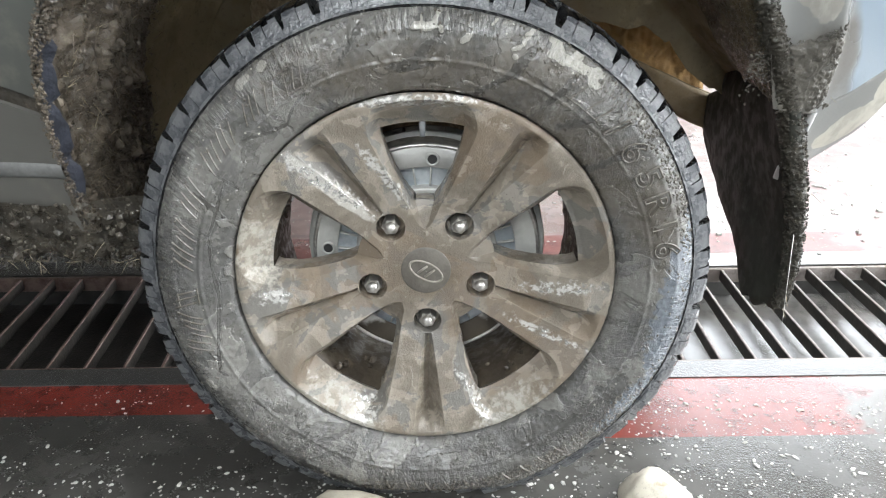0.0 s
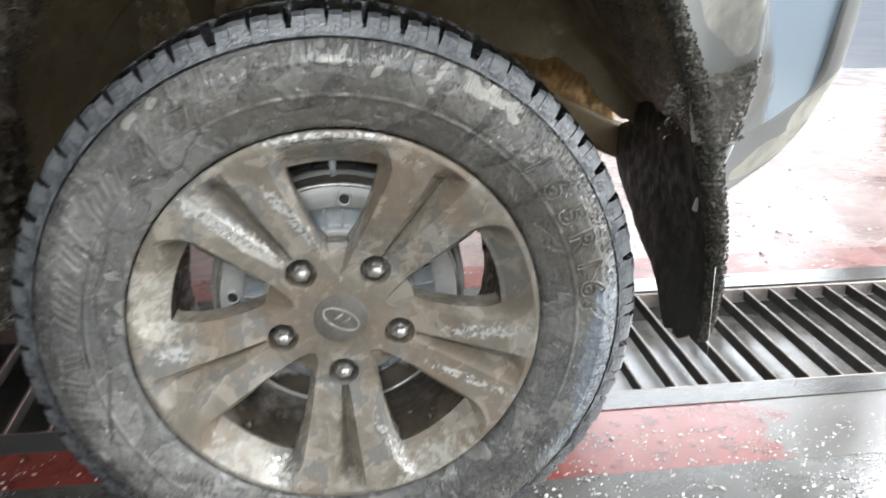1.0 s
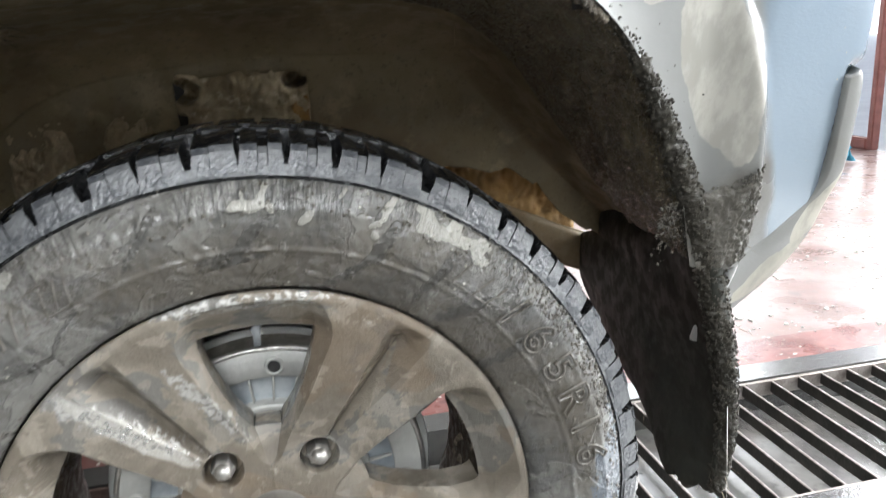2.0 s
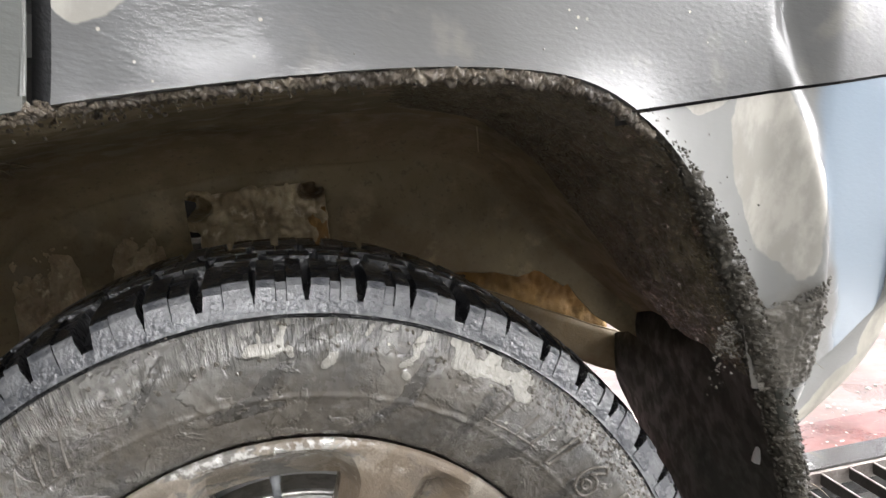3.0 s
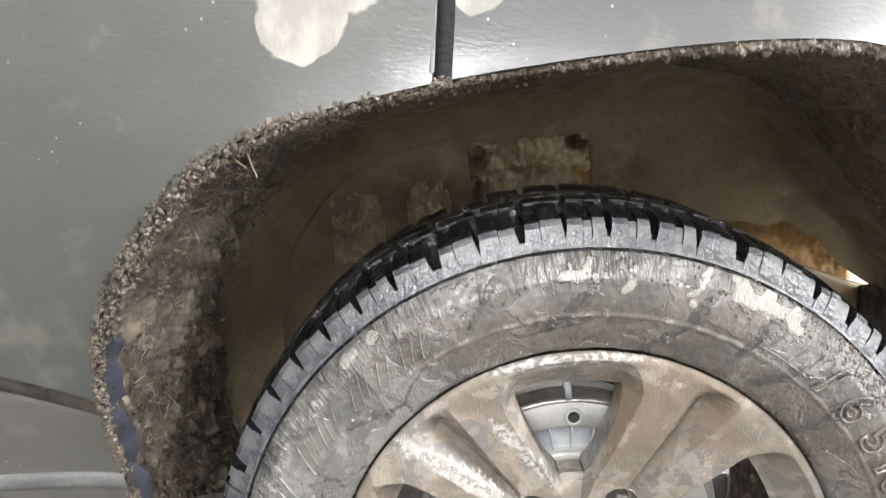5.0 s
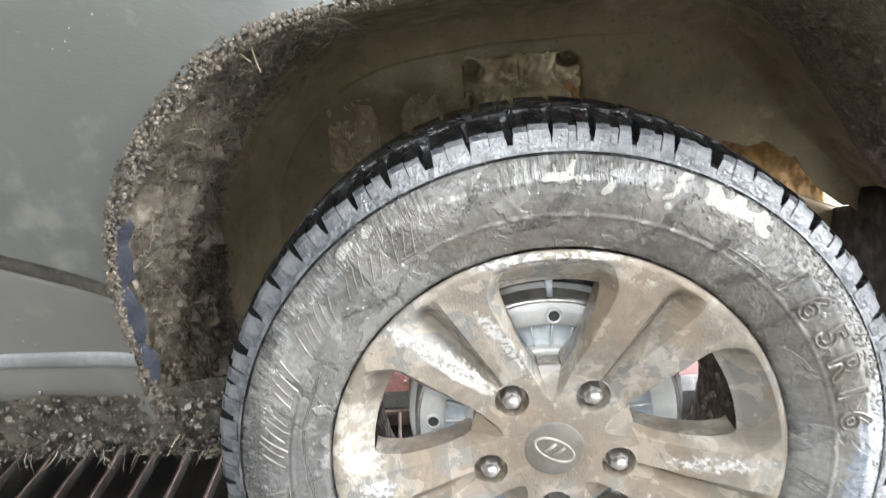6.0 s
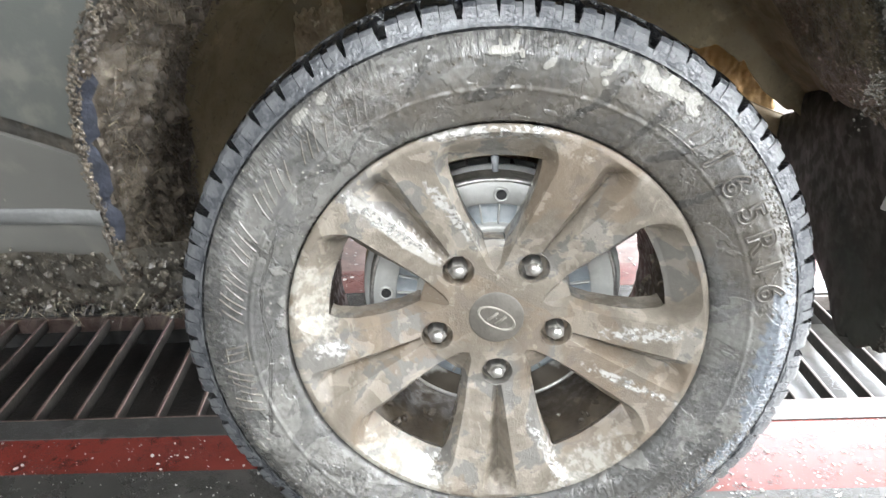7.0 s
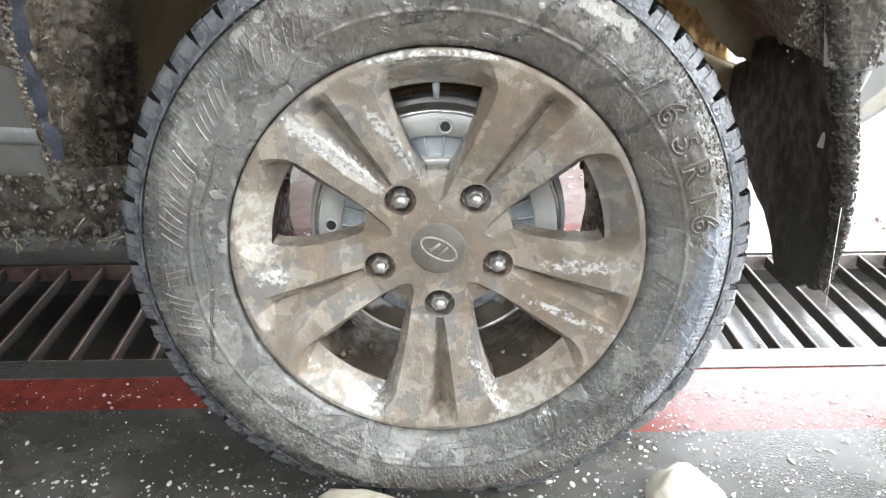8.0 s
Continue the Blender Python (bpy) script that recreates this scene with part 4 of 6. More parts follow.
def mud_flap():
    """The rubber flap behind the wheel: a thick, uneven sheet with a rounded lower edge."""
    rows = []
    for k in range(150):
        u = k / 149
        z = 0.66 - 0.39 * u
        inner = 0.455 - 0.30 * step(0.58, 1.08, u) ** 1.3 + 0.008 * noise.noise((u * 20, 3, 0)) + 0.004 * noise.noise((u * 70, 3, 0))
        inner -= 0.07 * step(0.52, 0.44, u) + 0.22 * step(0.42, 0.20, u)
        outer_y = -0.006 + 0.022 * step(0.36, 0.05, u) + 0.066 * u ** 1.3 + 0.004 * noise.noise((u * 30, 1, 0))
        row = []
        for j in range(170):
            v = j / 169
            y = outer_y + (inner - outer_y) * v
            edge = -0.012 * step(0.88, 1.0, u) * math.sin(math.pi * v)
            top_x = 0.372 + 0.075 * v
            x = top_x + (0.458 - top_x) * step(-0.25, 0.85, u) - 0.015 * math.sin(math.pi * v) * u
            q = Vector((0, y, z))
            x -= 0.006 * noise.noise(q * 9) + 0.0020 * noise.noise(q * 24) + 0.0008 * abs(noise.noise(q * 70))
            row.append((x, y, z + edge + (0.006 * noise.noise((y * 60, 0, 4)) if k == 149 else 0)))
        rows.append(row)
    ob = raw("mud_flap", *sheet(rows), FLAP, car, "black rubber mud flap caked with wet mud")
    thick = ob.modifiers.new("thickness", "SOLIDIFY")
    thick.thickness, thick.offset = 0.012, 0
    return ob


flap = mud_flap()


def lip_at(i):
    return Vector(LIP[int(i)]).lerp(Vector(LIP[min(149, int(i) + 1)]), i - int(i))


def ridge(path, radius, seed, deep=1.0):
    """A lumpy rope of mud along a line; radius gives its thickness from start to end."""
    line = through_points([tuple(p) for p in path], 640)
    wide = np.interp(np.linspace(0, 1, 640), np.linspace(0, 1, len(radius)), radius)
    rows = []
    for k in range(640):
        mid, way = Vector(line[k]), (Vector(line[min(639, k + 1)]) - Vector(line[max(0, k - 1)])).normalized()
        side = way.cross(Vector((0, -1, 0))).normalized()
        out = side.cross(way).normalized()
        row = []
        for a in np.linspace(0, 2 * math.pi, 30, endpoint=False):
            d = side * math.cos(a) + out * math.sin(a)
            p = mid + d * float(wide[k])
            q = p + Vector((seed, 0, 0))
            lump = 0.005 * abs(noise.noise(q * 45)) + 0.008 * abs(noise.noise(q * 150)) + 0.007 * abs(noise.noise(q * 330))
            row.append(mid + d * (float(wide[k]) * 0.50 + deep * lump * min(1.0, float(wide[k]) / 0.010)))
        rows.append(row)
    return rows


edge_path = []
for i in (80, 90, 99, 108, 118):
    q = lip_at(i)
    edge_path.append(flank(q.x, q.y, -0.008) + Vector((0.007 * (i - 80) / 40, 0, 0)))
for u in (0.28, 0.45, 0.62, 0.80, 0.97):
    edge_path.append(Vector((0.369 + 0.090 * step(-0.2, 0.85, u), 0.006 + 0.058 * u ** 1.3, 0.66 - 0.40 * u)))
edge_wide = (0.002, 0.003, 0.004, 0.005, 0.009, 0.014, 0.015, 0.014, 0.012, 0.009)
raw("mud_ridge", *sheet(ridge(edge_path, edge_wide, 3.0, 0.75), loop=True), DARK_CRUST, flap, "ragged ridge of wet mud on the flap's outer edge")
c = Clods(31)
line = through_points([tuple(p) for p in edge_path], 300)
for k in range(3600):
    j = 12 + int(287 * c.rng.random() ** 0.8)
    r = float(np.interp(j / 299, np.linspace(0, 1, 10), edge_wide))
    a = c.rng.uniform(0, 6.28)
    c.lump((line[j][0] + r * math.cos(a), line[j][1] + r * 0.8 * math.sin(a), line[j][2] + c.rng.gauss(0, 0.003)), c.rng.uniform(0.0004, 0.0017))
c.done("mud_crumble", DARK_CRUST, flap, "crumbs of wet black mud")
c = Clods(32)
for k in range(12):
    c.straw((0.46 + c.rng.gauss(0, 0.006), 0.04 + c.rng.gauss(0.01, 0.01), c.rng.uniform(0.28, 0.6)), (c.rng.uniform(-1, 1), -0.6, c.rng.uniform(-1, 0.6)), c.rng.uniform(0.010, 0.028), 0.0004)
for k in range(7):
    c.straw((0.462, c.rng.uniform(0.06, 0.30), 0.272), (c.rng.uniform(-0.6, 0.6), -0.3, -1), c.rng.uniform(0.008, 0.022), 0.0006)
c.done("dry_grass", STRAW, flap)
c = Clods(33)
c.straw((0.447, 0.030, 0.385), (0.05, 0.0, -1), 0.125, 0.0006, 0.14)
raw("cord", c.verts, c.faces, STRING, flap, "thin white cord hanging over the flap")


def lip_crust():
    """Mud caked along the arch: thin over the top, thick in front of and behind the wheel."""
    c, g, d = Clods(41), Clods(42), Clods(43)
    for k in range(13000):
        i = c.rng.random() * 148
        j = int(i)
        front, rear = step(52, 14, i), step(86, 118, i)
        if c.rng.random() > 0.14 + 0.86 * max(0.5 * front, rear):
            continue
        t = abs(c.rng.gauss(0, 0.03 + 0.10 * front + 0.09 * rear))
        if t > 0.6:
            continue
        p = vault_point(j, 0.012 + min(1.0, t), 0.003)
        size = c.rng.uniform(0.0004, 0.0015) * (1 + 0.5 * front)
        (d if i > 84 else c).lump(p + Vector((c.rng.gauss(0, 0.002), c.rng.gauss(0.002, 0.002), c.rng.gauss(0, 0.002))), size)
    for k in range(1500):
        i = c.rng.uniform(0, 52) * c.rng.random() ** 0.35
        p = vault_point(int(i), c.rng.uniform(0.03, 0.42), 0.010 + 0.016 * c.rng.random())
        c.lump(p, c.rng.uniform(0.0008, 0.0034), (1, 1, 0.7))
    for k in range(3400):
        i = int(c.rng.random() ** 1.5 * 58)
        t = 0.03 + abs(c.rng.gauss(0, 0.18)) % 0.42
        p = vault_point(i, t, 0.006 + 0.022 * step(54, 30, i) * c.rng.random())
        along = (vault_point(min(148, i + 2), t) - vault_point(max(0, i - 2), t)).normalized()
        way = along * c.rng.uniform(-1, 1) + Vector((0, c.rng.uniform(-0.4, 1), 0)) + Vector((0.35, 0, -0.2)) * c.rng.random()
        (g if k % 12 == 0 else c).straw(p, way, c.rng.uniform(0.006, 0.022), c.rng.uniform(0.00025, 0.0007), 0.5)
    for k in range(3200):
        i = 70 * c.rng.random() ** 1.1
        q = lip_at(i)
        r = float(np.interp(i, (0, 10, 24, 36, 52, 70), (0.012, 0.008, 0.009, 0.013, 0.009, 0.004)))
        a = c.rng.uniform(-2.2, 1.2)
        p = flank(q.x, q.y, -0.004 + r * 0.75 * math.cos(a))
        n = Vector((q.x, 0, q.y - 0.38)).normalized()
        c.lump(p + n * r * 0.75 * math.sin(a), c.rng.uniform(0.0005, 0.0013) * c.rng.choice((1, 1, 1.6, 2.4)))
    # the rope of mud on the arch's very edge
    front_path = [flank(lip_at(i).x + 0.003, lip_at(i).y, -0.008) for i in (0, 6, 12, 18, 24, 30, 36, 42, 48, 54, 62, 72)]
    raw("mud_ridge", *sheet(ridge(front_path, (0.010, 0.006, 0.0040, 0.004, 0.008, 0.012, 0.011, 0.009, 0.007, 0.005, 0.004, 0.002), 8.0, 0.8), loop=True), CRUST, liner, "crumbling brown mud along the arch's edge")
    top_path = [flank(lip_at(i).x, lip_at(i).y - 0.002, -0.005) for i in (68, 75, 82, 89, 96, 103, 110)]
    raw("mud_ridge", *sheet(ridge(top_path, (0.002, 0.0035, 0.005, 0.006, 0.006, 0.006, 0.004), 12.0), loop=True), CRUST, liner, "thin crust of mud along the arch's edge")
    g.straw(vault_point(48, 0.03), (0.8, -0.5, -0.45), 0.028, 0.0018, 0.1)
    g.straw(vault_point(50, 0.04), (0.1, -0.3, -1.0), 0.030, 0.0013, 0.2)
    g.straw(vault_point(104, 0.62), (0.05, -0.1, -1.0), 0.026, 0.0012, 0.1)
    c.done("mud_crust", CRUST, liner, "brown caked mud with grass along the arch")
    d.done("mud_crust", BANK, liner, "dark wet mud along the rear of the arch")
    g.done("dry_grass", STRAW, liner)


lip_crust()


def mud_bank():
    """The thick bank of mud on the front of the arch, and the bare blue-black flange beside it."""
    for first, last, reach, deep, material, label in (
            (0, 54, 0.46, 0.026, CRUST, "thick bank of caked mud and grass"),
            (82, 150, 0.55, 0.010, BANK, "rough bank of dark wet mud behind the wheel")):
        rows = []
        for i in np.arange(first, last - 1, 0.33):
            a, b = int(i), int(i) + 1
            fade = step(54, 30, i) if first == 0 else step(82, 106, i)
            row = []
            for t in np.linspace(0.004, reach, 90):
                p = vault_point(a, t).lerp(vault_point(b, t), i - a)
                hump = math.sin(math.pi * min(1.0, t / reach)) ** 0.6
                lump = abs(noise.noise(p * 32)) * (0.024 if first == 0 else 0.010) + abs(noise.noise(p * 85)) * 0.010 + abs(noise.noise(p * 220)) * 0.005
                lift = fade * deep * 0.6 * hump + lump * (0.15 + 0.85 * fade) * (0.25 + 0.75 * hump) * (1.0 if first == 0 else 0.55) - (1 - fade) * 0.004
                n = Vector((p.x, 0, p.z - 0.38)).normalized()
                row.append(p - n * lift)
            rows.append(row)
        raw("mud_bank", *sheet(rows), material, liner, label)
    strip = []
    for i in range(5, 30):
        s, z = LIP[i]
        w = (1 + 0.5 * noise.noise((z * 55, 0, 0))) * step(4, 8, i) * step(30, 25, i) * (1 - 0.75 * max(math.exp(-((i - 11.5) / 0.7) ** 2), math.exp(-((i - 19.0) / 0.6) ** 2))) + 0.05
        strip.append([flank(s + 0.003, z, 0.0015), flank(s + 0.003 + 0.006 * w, z, -0.0005), flank(s + 0.003 + 0.0135 * w, z, -0.007)])
    raw("arch_flange", *sheet(strip), TRIM_BLUE, liner, "bare blue-black flange of the arch")
    rows = []
    fold = through_points([(-0.010, 0.436), (0.004, 0.402), (0.022, 0.366), (0.060, 0.342), (0.120, 0.340), (0.200, 0.372)], 46)
    for x in np.linspace(-0.97, -0.322, 330):
        row = []
        inward = step(-0.42, -0.33, x)
        for y, z in fold:
            p = Vector((x, y + 0.035 * inward, z + 0.012 * noise.noise((x * 9, 4.0, 0))))
            lump = 0.016 * abs(noise.noise(p * 26)) + 0.010 * abs(noise.noise(p * 62)) + 0.005 * abs(noise.noise(p * 150))
            row.append(p + Vector((0, -0.7, -0.7)) * (lump - 0.006) * step(0.442, 0.405, z))
        rows.append(row)
    raw("sill_mud", *sheet(rows), SILL_MUD, car, "underside of the sill caked with brown mud")
    c, g = Clods(52), Clods(53)
    for k in range(1500):
        x = -0.325 - 0.62 * c.rng.random()
        y, z = fold[int(45 * c.rng.random() ** 1.5)]
        c.lump((x, y - 0.006 + c.rng.gauss(0, 0.006), z - 0.004 + c.rng.gauss(0, 0.006)), c.rng.uniform(0.0008, 0.0030) * c.rng.choice((1, 1, 1, 2.2)))
    for k in range(420):
        x = -0.325 - 0.60 * c.rng.random() ** 1.3
        y, z = fold[int(8 + 30 * c.rng.random())]
        (g if k % 4 == 0 else c).straw((x, y - 0.010, z - 0.006), (c.rng.uniform(-1, 1), -0.5, c.rng.uniform(-1, 0.5)), c.rng.uniform(0.008, 0.026), 0.0005, 0.6)
    c.done("mud_crust", SILL_MUD, car, "clods of mud hanging under the sill")
    g.done("dry_grass", STRAW, car)


mud_bank()

# mud thrown over the bumper's front edge
rows = []
for z in np.linspace(0.535, 0.70, 150):
    row = []
    near = float(np.interp(z, LIP[80:, 1][::-1], LIP[80:, 0][::-1])) - 0.004
    for u in np.linspace(0, 1, 130):
        x = near + 0.009 + (0.491 - near) * u
        q = Vector((x, 0, z))
        roof = 0.600 + 0.30 * (x - 0.372) + 5.0 * max(0.0, x - 0.405) ** 2 + 0.014 * noise.noise(Vector((x * 22, 3, z * 22))) - z
        side = float(np.interp(z, (0.54, 0.57, 0.62, 0.66, 0.70), (0.492, 0.472, 0.462, 0.452, 0.440))) - x
        cover = min(roof * 1.0, side * 0.8, z - 0.540) - 0.004 + 0.010 * step(0.43, 0.39, x) + 0.018 * noise.noise(q * 34) + 0.010 * noise.noise(q * 95) + 0.004 * noise.noise(q * 240)
        rim_band = math.exp(-((roof - 0.011) / 0.010) ** 2) * step(0.0, 0.012, side)
        lump = abs(noise.noise(q * 75)) + 0.7 * abs(noise.noise(q * 170)) + 0.5 * abs(noise.noise(q * 380))
        hill = (0.0006 + 0.0042 * lump + 0.0035 * rim_band) * step(-0.002, 0.010, cover)
        row.append(flank(x, z, fuller(x, z) + flare(max(0.0, x - near)) - 0.003 + hill + 0.003 * step(-0.004, 0.003, cover)))
    rows.append(row)
raw("mud_splash", *sheet(rows), SPLASH, car, "dark mud splashed over the bumper's edge")
c = Clods(61)
for k in range(700):
    x = c.rng.uniform(0.37, 0.452)
    z = 0.600 + 0.30 * (x - 0.372) + 5.0 * max(0.0, x - 0.405) ** 2 - abs(c.rng.gauss(0, 0.022)) + 0.003
    if z > 0.54:
        c.lump(flank(x, z, flare(0.05) + 0.002), c.rng.uniform(0.0004, 0.0016))
for k in range(160):
    i = c.rng.uniform(84, 132)
    q = lip_at(i)
    away = abs(c.rng.gauss(0, 0.016))
    c.lump(flank(q.x + away, q.y + c.rng.gauss(0, 0.006), flare(away) + 0.0004), c.rng.uniform(0.0003, 0.0010))
c.done("mud_crust", SPLASH, car, "dark mud splashed over the bumper")


# ---------------------------------------------------------------- wheel
AXLE = Vector((0.0, 0.0, 0.335))
TOE = pose(0.004, -0.005, 0, 0, 0, 2.8)                # the car stands a little askew of the drain
RIM_R, TYRE_R, LOADED = 0.2304, 0.353, 0.336


def press(r, a):
    """The tyre's radius under load: flat where it stands on the floor."""
    down = max(1e-4, -math.sin(a))
    g = min(1.0, LOADED / (TYRE_R * down))
    w = max(0.0, (r - RIM_R) / (TYRE_R - RIM_R))
    return r * (1 - (1 - g) * w)


def on_wheel(r, a, y):
    w = max(0.0, min(1.0, (r - RIM_R) / (TYRE_R - RIM_R)))
    d = (a + math.pi / 2 + math.pi) % (2 * math.pi) - math.pi
    belly = 0.013 * math.exp(-(d / 0.5) ** 2) * math.sin(math.pi * w)
    q = press(r, a)
    return Vector((q * math.cos(a), (y - belly if y < 0.1 else y + belly), AXLE.z + q * math.sin(a)))


def ring(profile, count, place=None):
    place = place or (lambda r, a, y: Vector((r * math.cos(a), y, AXLE.z + r * math.sin(a))))
    return sheet([[place(r, 2 * math.pi * k / count, y) for k in range(count)] for r, y in profile], loop=True)


WIN_IN, WIN_OUT, LIP_IN = 0.0885, 0.1905, 0.2225
SECTOR = math.pi / 5


def table(r, *pairs):
    return float(np.interp(r, pairs[0::2], pairs[1::2]))


def groove_half(r):
    """Half the width of the V-shaped groove that runs along each spoke."""
    return table(r, 0.084, 0.0040, 0.110, 0.0078, 0.160, 0.0140, 0.2045, 0.0195, LIP_IN, 0.0212)


def groove_depth(r):
    return table(r, 0.084, 0.0, 0.094, 0.0100, 0.130, 0.0185, 0.2045, 0.0270, LIP_IN, 0.0)


def spoke_edge(r):
    """Half the angle of a spoke's flat face; it flares out to the lip."""
    return radians(table(r, 0.056, 35.0, 0.060, 30.0, 0.066, 27.0, 0.076, 25.0, 0.092, 22.3, 0.113, 19.8, 0.135, 18.5, 0.160, 17.6, 0.186, 17.0, 0.195, 17.3, 0.204, 18.3, 0.213, 19.8, 0.219, 21.2, LIP_IN, 22.6))


def opening_edge(r):
    """Half the angle of a spoke at the foot of its chamfer, where the opening begins."""
    return radians(table(r, 0.056, 35.6, 0.064, 31.5, 0.076, 29.8, 0.0885, 28.2, 0.096, 25.8, 0.113, 23.3, 0.135, 21.6, 0.160, 20.9, 0.186, 20.8, 0.195, 21.3, 0.206, 22.4, 0.215, 23.8, LIP_IN, 24.8))


def pocket(r):
    """How far the foot of the chamfer lies under the spoke's face: a ramp at the hub, a deep dish at the lip."""
    return table(r, 0.056, 0.0, 0.0885, 0.0170, 0.110, 0.0125, 0.160, 0.0130, 0.182, 0.0200, 0.1905, 0.0270, 0.196, 0.0245, 0.2185, 0.0045, LIP_IN, 0.0)


def face(r):
    """How far the spokes' faces lie from the wheel's outer plane."""
    return table(r, 0.0, 0.034, 0.05, 0.036, 0.088, 0.037, 0.14, 0.0205, 0.203, 0.0045, 0.219, 0.0012, 0.224, 0.0004, 0.2285, 0.0010, RIM_R, 0.0040)


def rim():
    """Five grooved spokes with chamfered sides between a dished hub and the lip."""
    spread = [0.030, 0.034, 0.038, 0.042, 0.046, 0.050] + list(np.linspace(0.053, WIN_IN, 40))
    spread += list(np.linspace(WIN_IN, WIN_OUT, 56))[1:] + list(np.linspace(WIN_OUT, LIP_IN, 24))[1:]
    spread += [0.2235, 0.2245, 0.2262, 0.2275, 0.2290, 0.2302, RIM_R]
    shares = ([("g", v) for v in np.linspace(0, 1, 8)] + [("s", v) for v in np.linspace(0, 1, 20)[1:]]
              + [("c", v) for v in np.linspace(0, 1, 7)[1:]] + [("w", v) for v in np.linspace(0, 1, 10)[1:]])
    marks = [(-1, k) for k in range(len(shares) - 1, 0, -1)] + [(1, k) for k in range(len(shares))]
    cols = len(marks)
    foot = next(k for k, q in enumerate(shares) if q[0] == "w") - 1
    verts, faces = [], []
    nuts = [(0.072 * math.cos(radians(a)), 0.072 * math.sin(radians(a))) for a in (126, 54, -18, -90, 198)]
    for n in range(5):
        middle, first = radians(-90 + 72 * n), len(verts)
        for r in spread:
            q = min(max(r, 0.056), LIP_IN)
            g, e, o = groove_half(max(q, 0.084)) / r, spoke_edge(q), opening_edge(q)
            g = min(g, 0.5 * e)
            for sign, k in marks:
                kind, v = shares[k]
                y = face(r)
                if kind == "g":
                    rel = g * v
                    y += groove_depth(r) * (1 - v)
                elif kind == "s":
                    rel = g + (e - g) * v
                elif kind == "c":
                    rel = e + (o - e) * v
                    y += pocket(r) * v
                else:
                    rel = o + (SECTOR - o) * v
                    y += pocket(r)
                a = middle + sign * rel
                x, z = r * math.cos(a), r * math.sin(a)
                near = min(math.hypot(x - u, z - w) for u, w in nuts)
                y += 0.023 * (1 - step(0.0168, 0.0178, near))
                y += 0.0005 * noise.noise((x * 40, n * 1.3, z * 40)) + 0.00025 * noise.noise((x * 130, n * 2.3, z * 130))
                verts.append((x, y, z + AXLE.z))
        for i in range(len(spread) - 1):
            hole = spread[i] >= WIN_IN - 1e-6 and spread[i + 1] <= WIN_OUT + 1e-6
            for j in range(cols - 1):
                if hole and min(marks[j][1], marks[j + 1][1]) >= foot and marks[j][0] == marks[j + 1][0]:
                    continue
                p = first + i * cols + j
                faces.append((p, p + 1, p + cols + 1, p + cols))
        # walls of the openings: along the spokes' sides, at the hub and at the dish
        inside = [i for i, r in enumerate(spread) if WIN_IN - 1e-6 <= r <= WIN_OUT + 1e-6]
        left, right = marks.index((-1, foot)), marks.index((1, foot))
        runs = [[first + i * cols + left for i in inside], [first + i * cols + right for i in inside]]
        for i in (inside[0], inside[-1]):
            runs.append([first + i * cols + j for j in range(left + 1)])
            runs.append([first + i * cols + j for j in range(right, cols)])
        for line, (shift, pull) in zip(runs, ((0.010, 0), (-0.010, 0), (0, -0.003), (0, -0.003), (0, 1), (0, 1))):
            last = None
            for p in line:
                x, y, z = verts[p]
                a, far = math.atan2(z - AXLE.z, x) + shift, math.hypot(x, z - AXLE.z)
                now = [p]
                for deep in (0.006, 0.020, 0.034):
                    r = far + (0.55 * deep if pull == 1 else pull)
                    verts.append((r * math.cos(a), y + deep, AXLE.z + r * math.sin(a)))
                    now.append(len(verts) - 1)
                if last:
                    for k in range(3):
                        faces.append((last[k], now[k], now[k + 1], last[k + 1]))
                last = now
    # rounded mouths of the nut recesses
    for u, w in nuts:
        base = len(verts)
        mouth = ((0.0196, 0.0004), (0.0188, -0.0005), (0.0180, -0.0002), (0.0175, 0.0012), (0.0171, 0.008), (0.0168, 0.022), (0.0105, 0.0245))
        for rr, deep in mouth:
            for k in range(40):
                a = 2 * math.pi * k / 40
                x, z = u + rr * math.cos(a), w + rr * math.sin(a)
                verts.append((x, face(math.hypot(u + 0.0178 * math.cos(a), w + 0.0178 * math.sin(a))) + deep, z + AXLE.z))
        for i in range(len(mouth) - 1):
            for k in range(40):
                m = (k + 1) % 40
                faces.append((base + i * 40 + k, base + i * 40 + m, base + i * 40 + 40 + m, base + i * 40 + 40 + k))
    mesh_ob = raw("wheel", verts, faces, ALLOY, car, "five-spoke alloy wheel covered in brown mud film")
    bm = bmesh.new()
    bm.from_mesh(mesh_ob.data)
    bmesh.ops.remove_doubles(bm, verts=bm.verts, dist=0.0002)
    bmesh.ops.recalc_face_normals(bm, faces=bm.faces[:])
    for e in bm.edges:
        if len(e.link_faces) == 2 and e.calc_face_angle(0) > radians(24):
            e.smooth = False
    bm.to_mesh(mesh_ob.data)
    bm.free()
    return mesh_ob


wheel = rim()
wheel.matrix_world = TOE


def barrel_place(r, a, y):
    w = 0.0025 * abs(noise.noise((r * math.cos(a) * 60, y * 60, r * math.sin(a) * 60))) + 0.004 * max(0.0, noise.noise((math.cos(a) * 9, y * 22, math.sin(a) * 9)))
    q = r - w
    return Vector((q * math.cos(a), y, AXLE.z + q * math.sin(a)))


raw("barrel", *ring([(0.2300, 0.012), (0.2300, 0.040), (0.2120, 0.050), (0.2025, 0.060), (0.2010, 0.075), (0.1975, 0.081), (0.1965, 0.10), (0.1955, 0.13), (0.1950, 0.17), (0.203, 0.20), (0.234, 0.212)], 260, barrel_place), BARREL, wheel, "dark muddy inside of the wheel barrel")

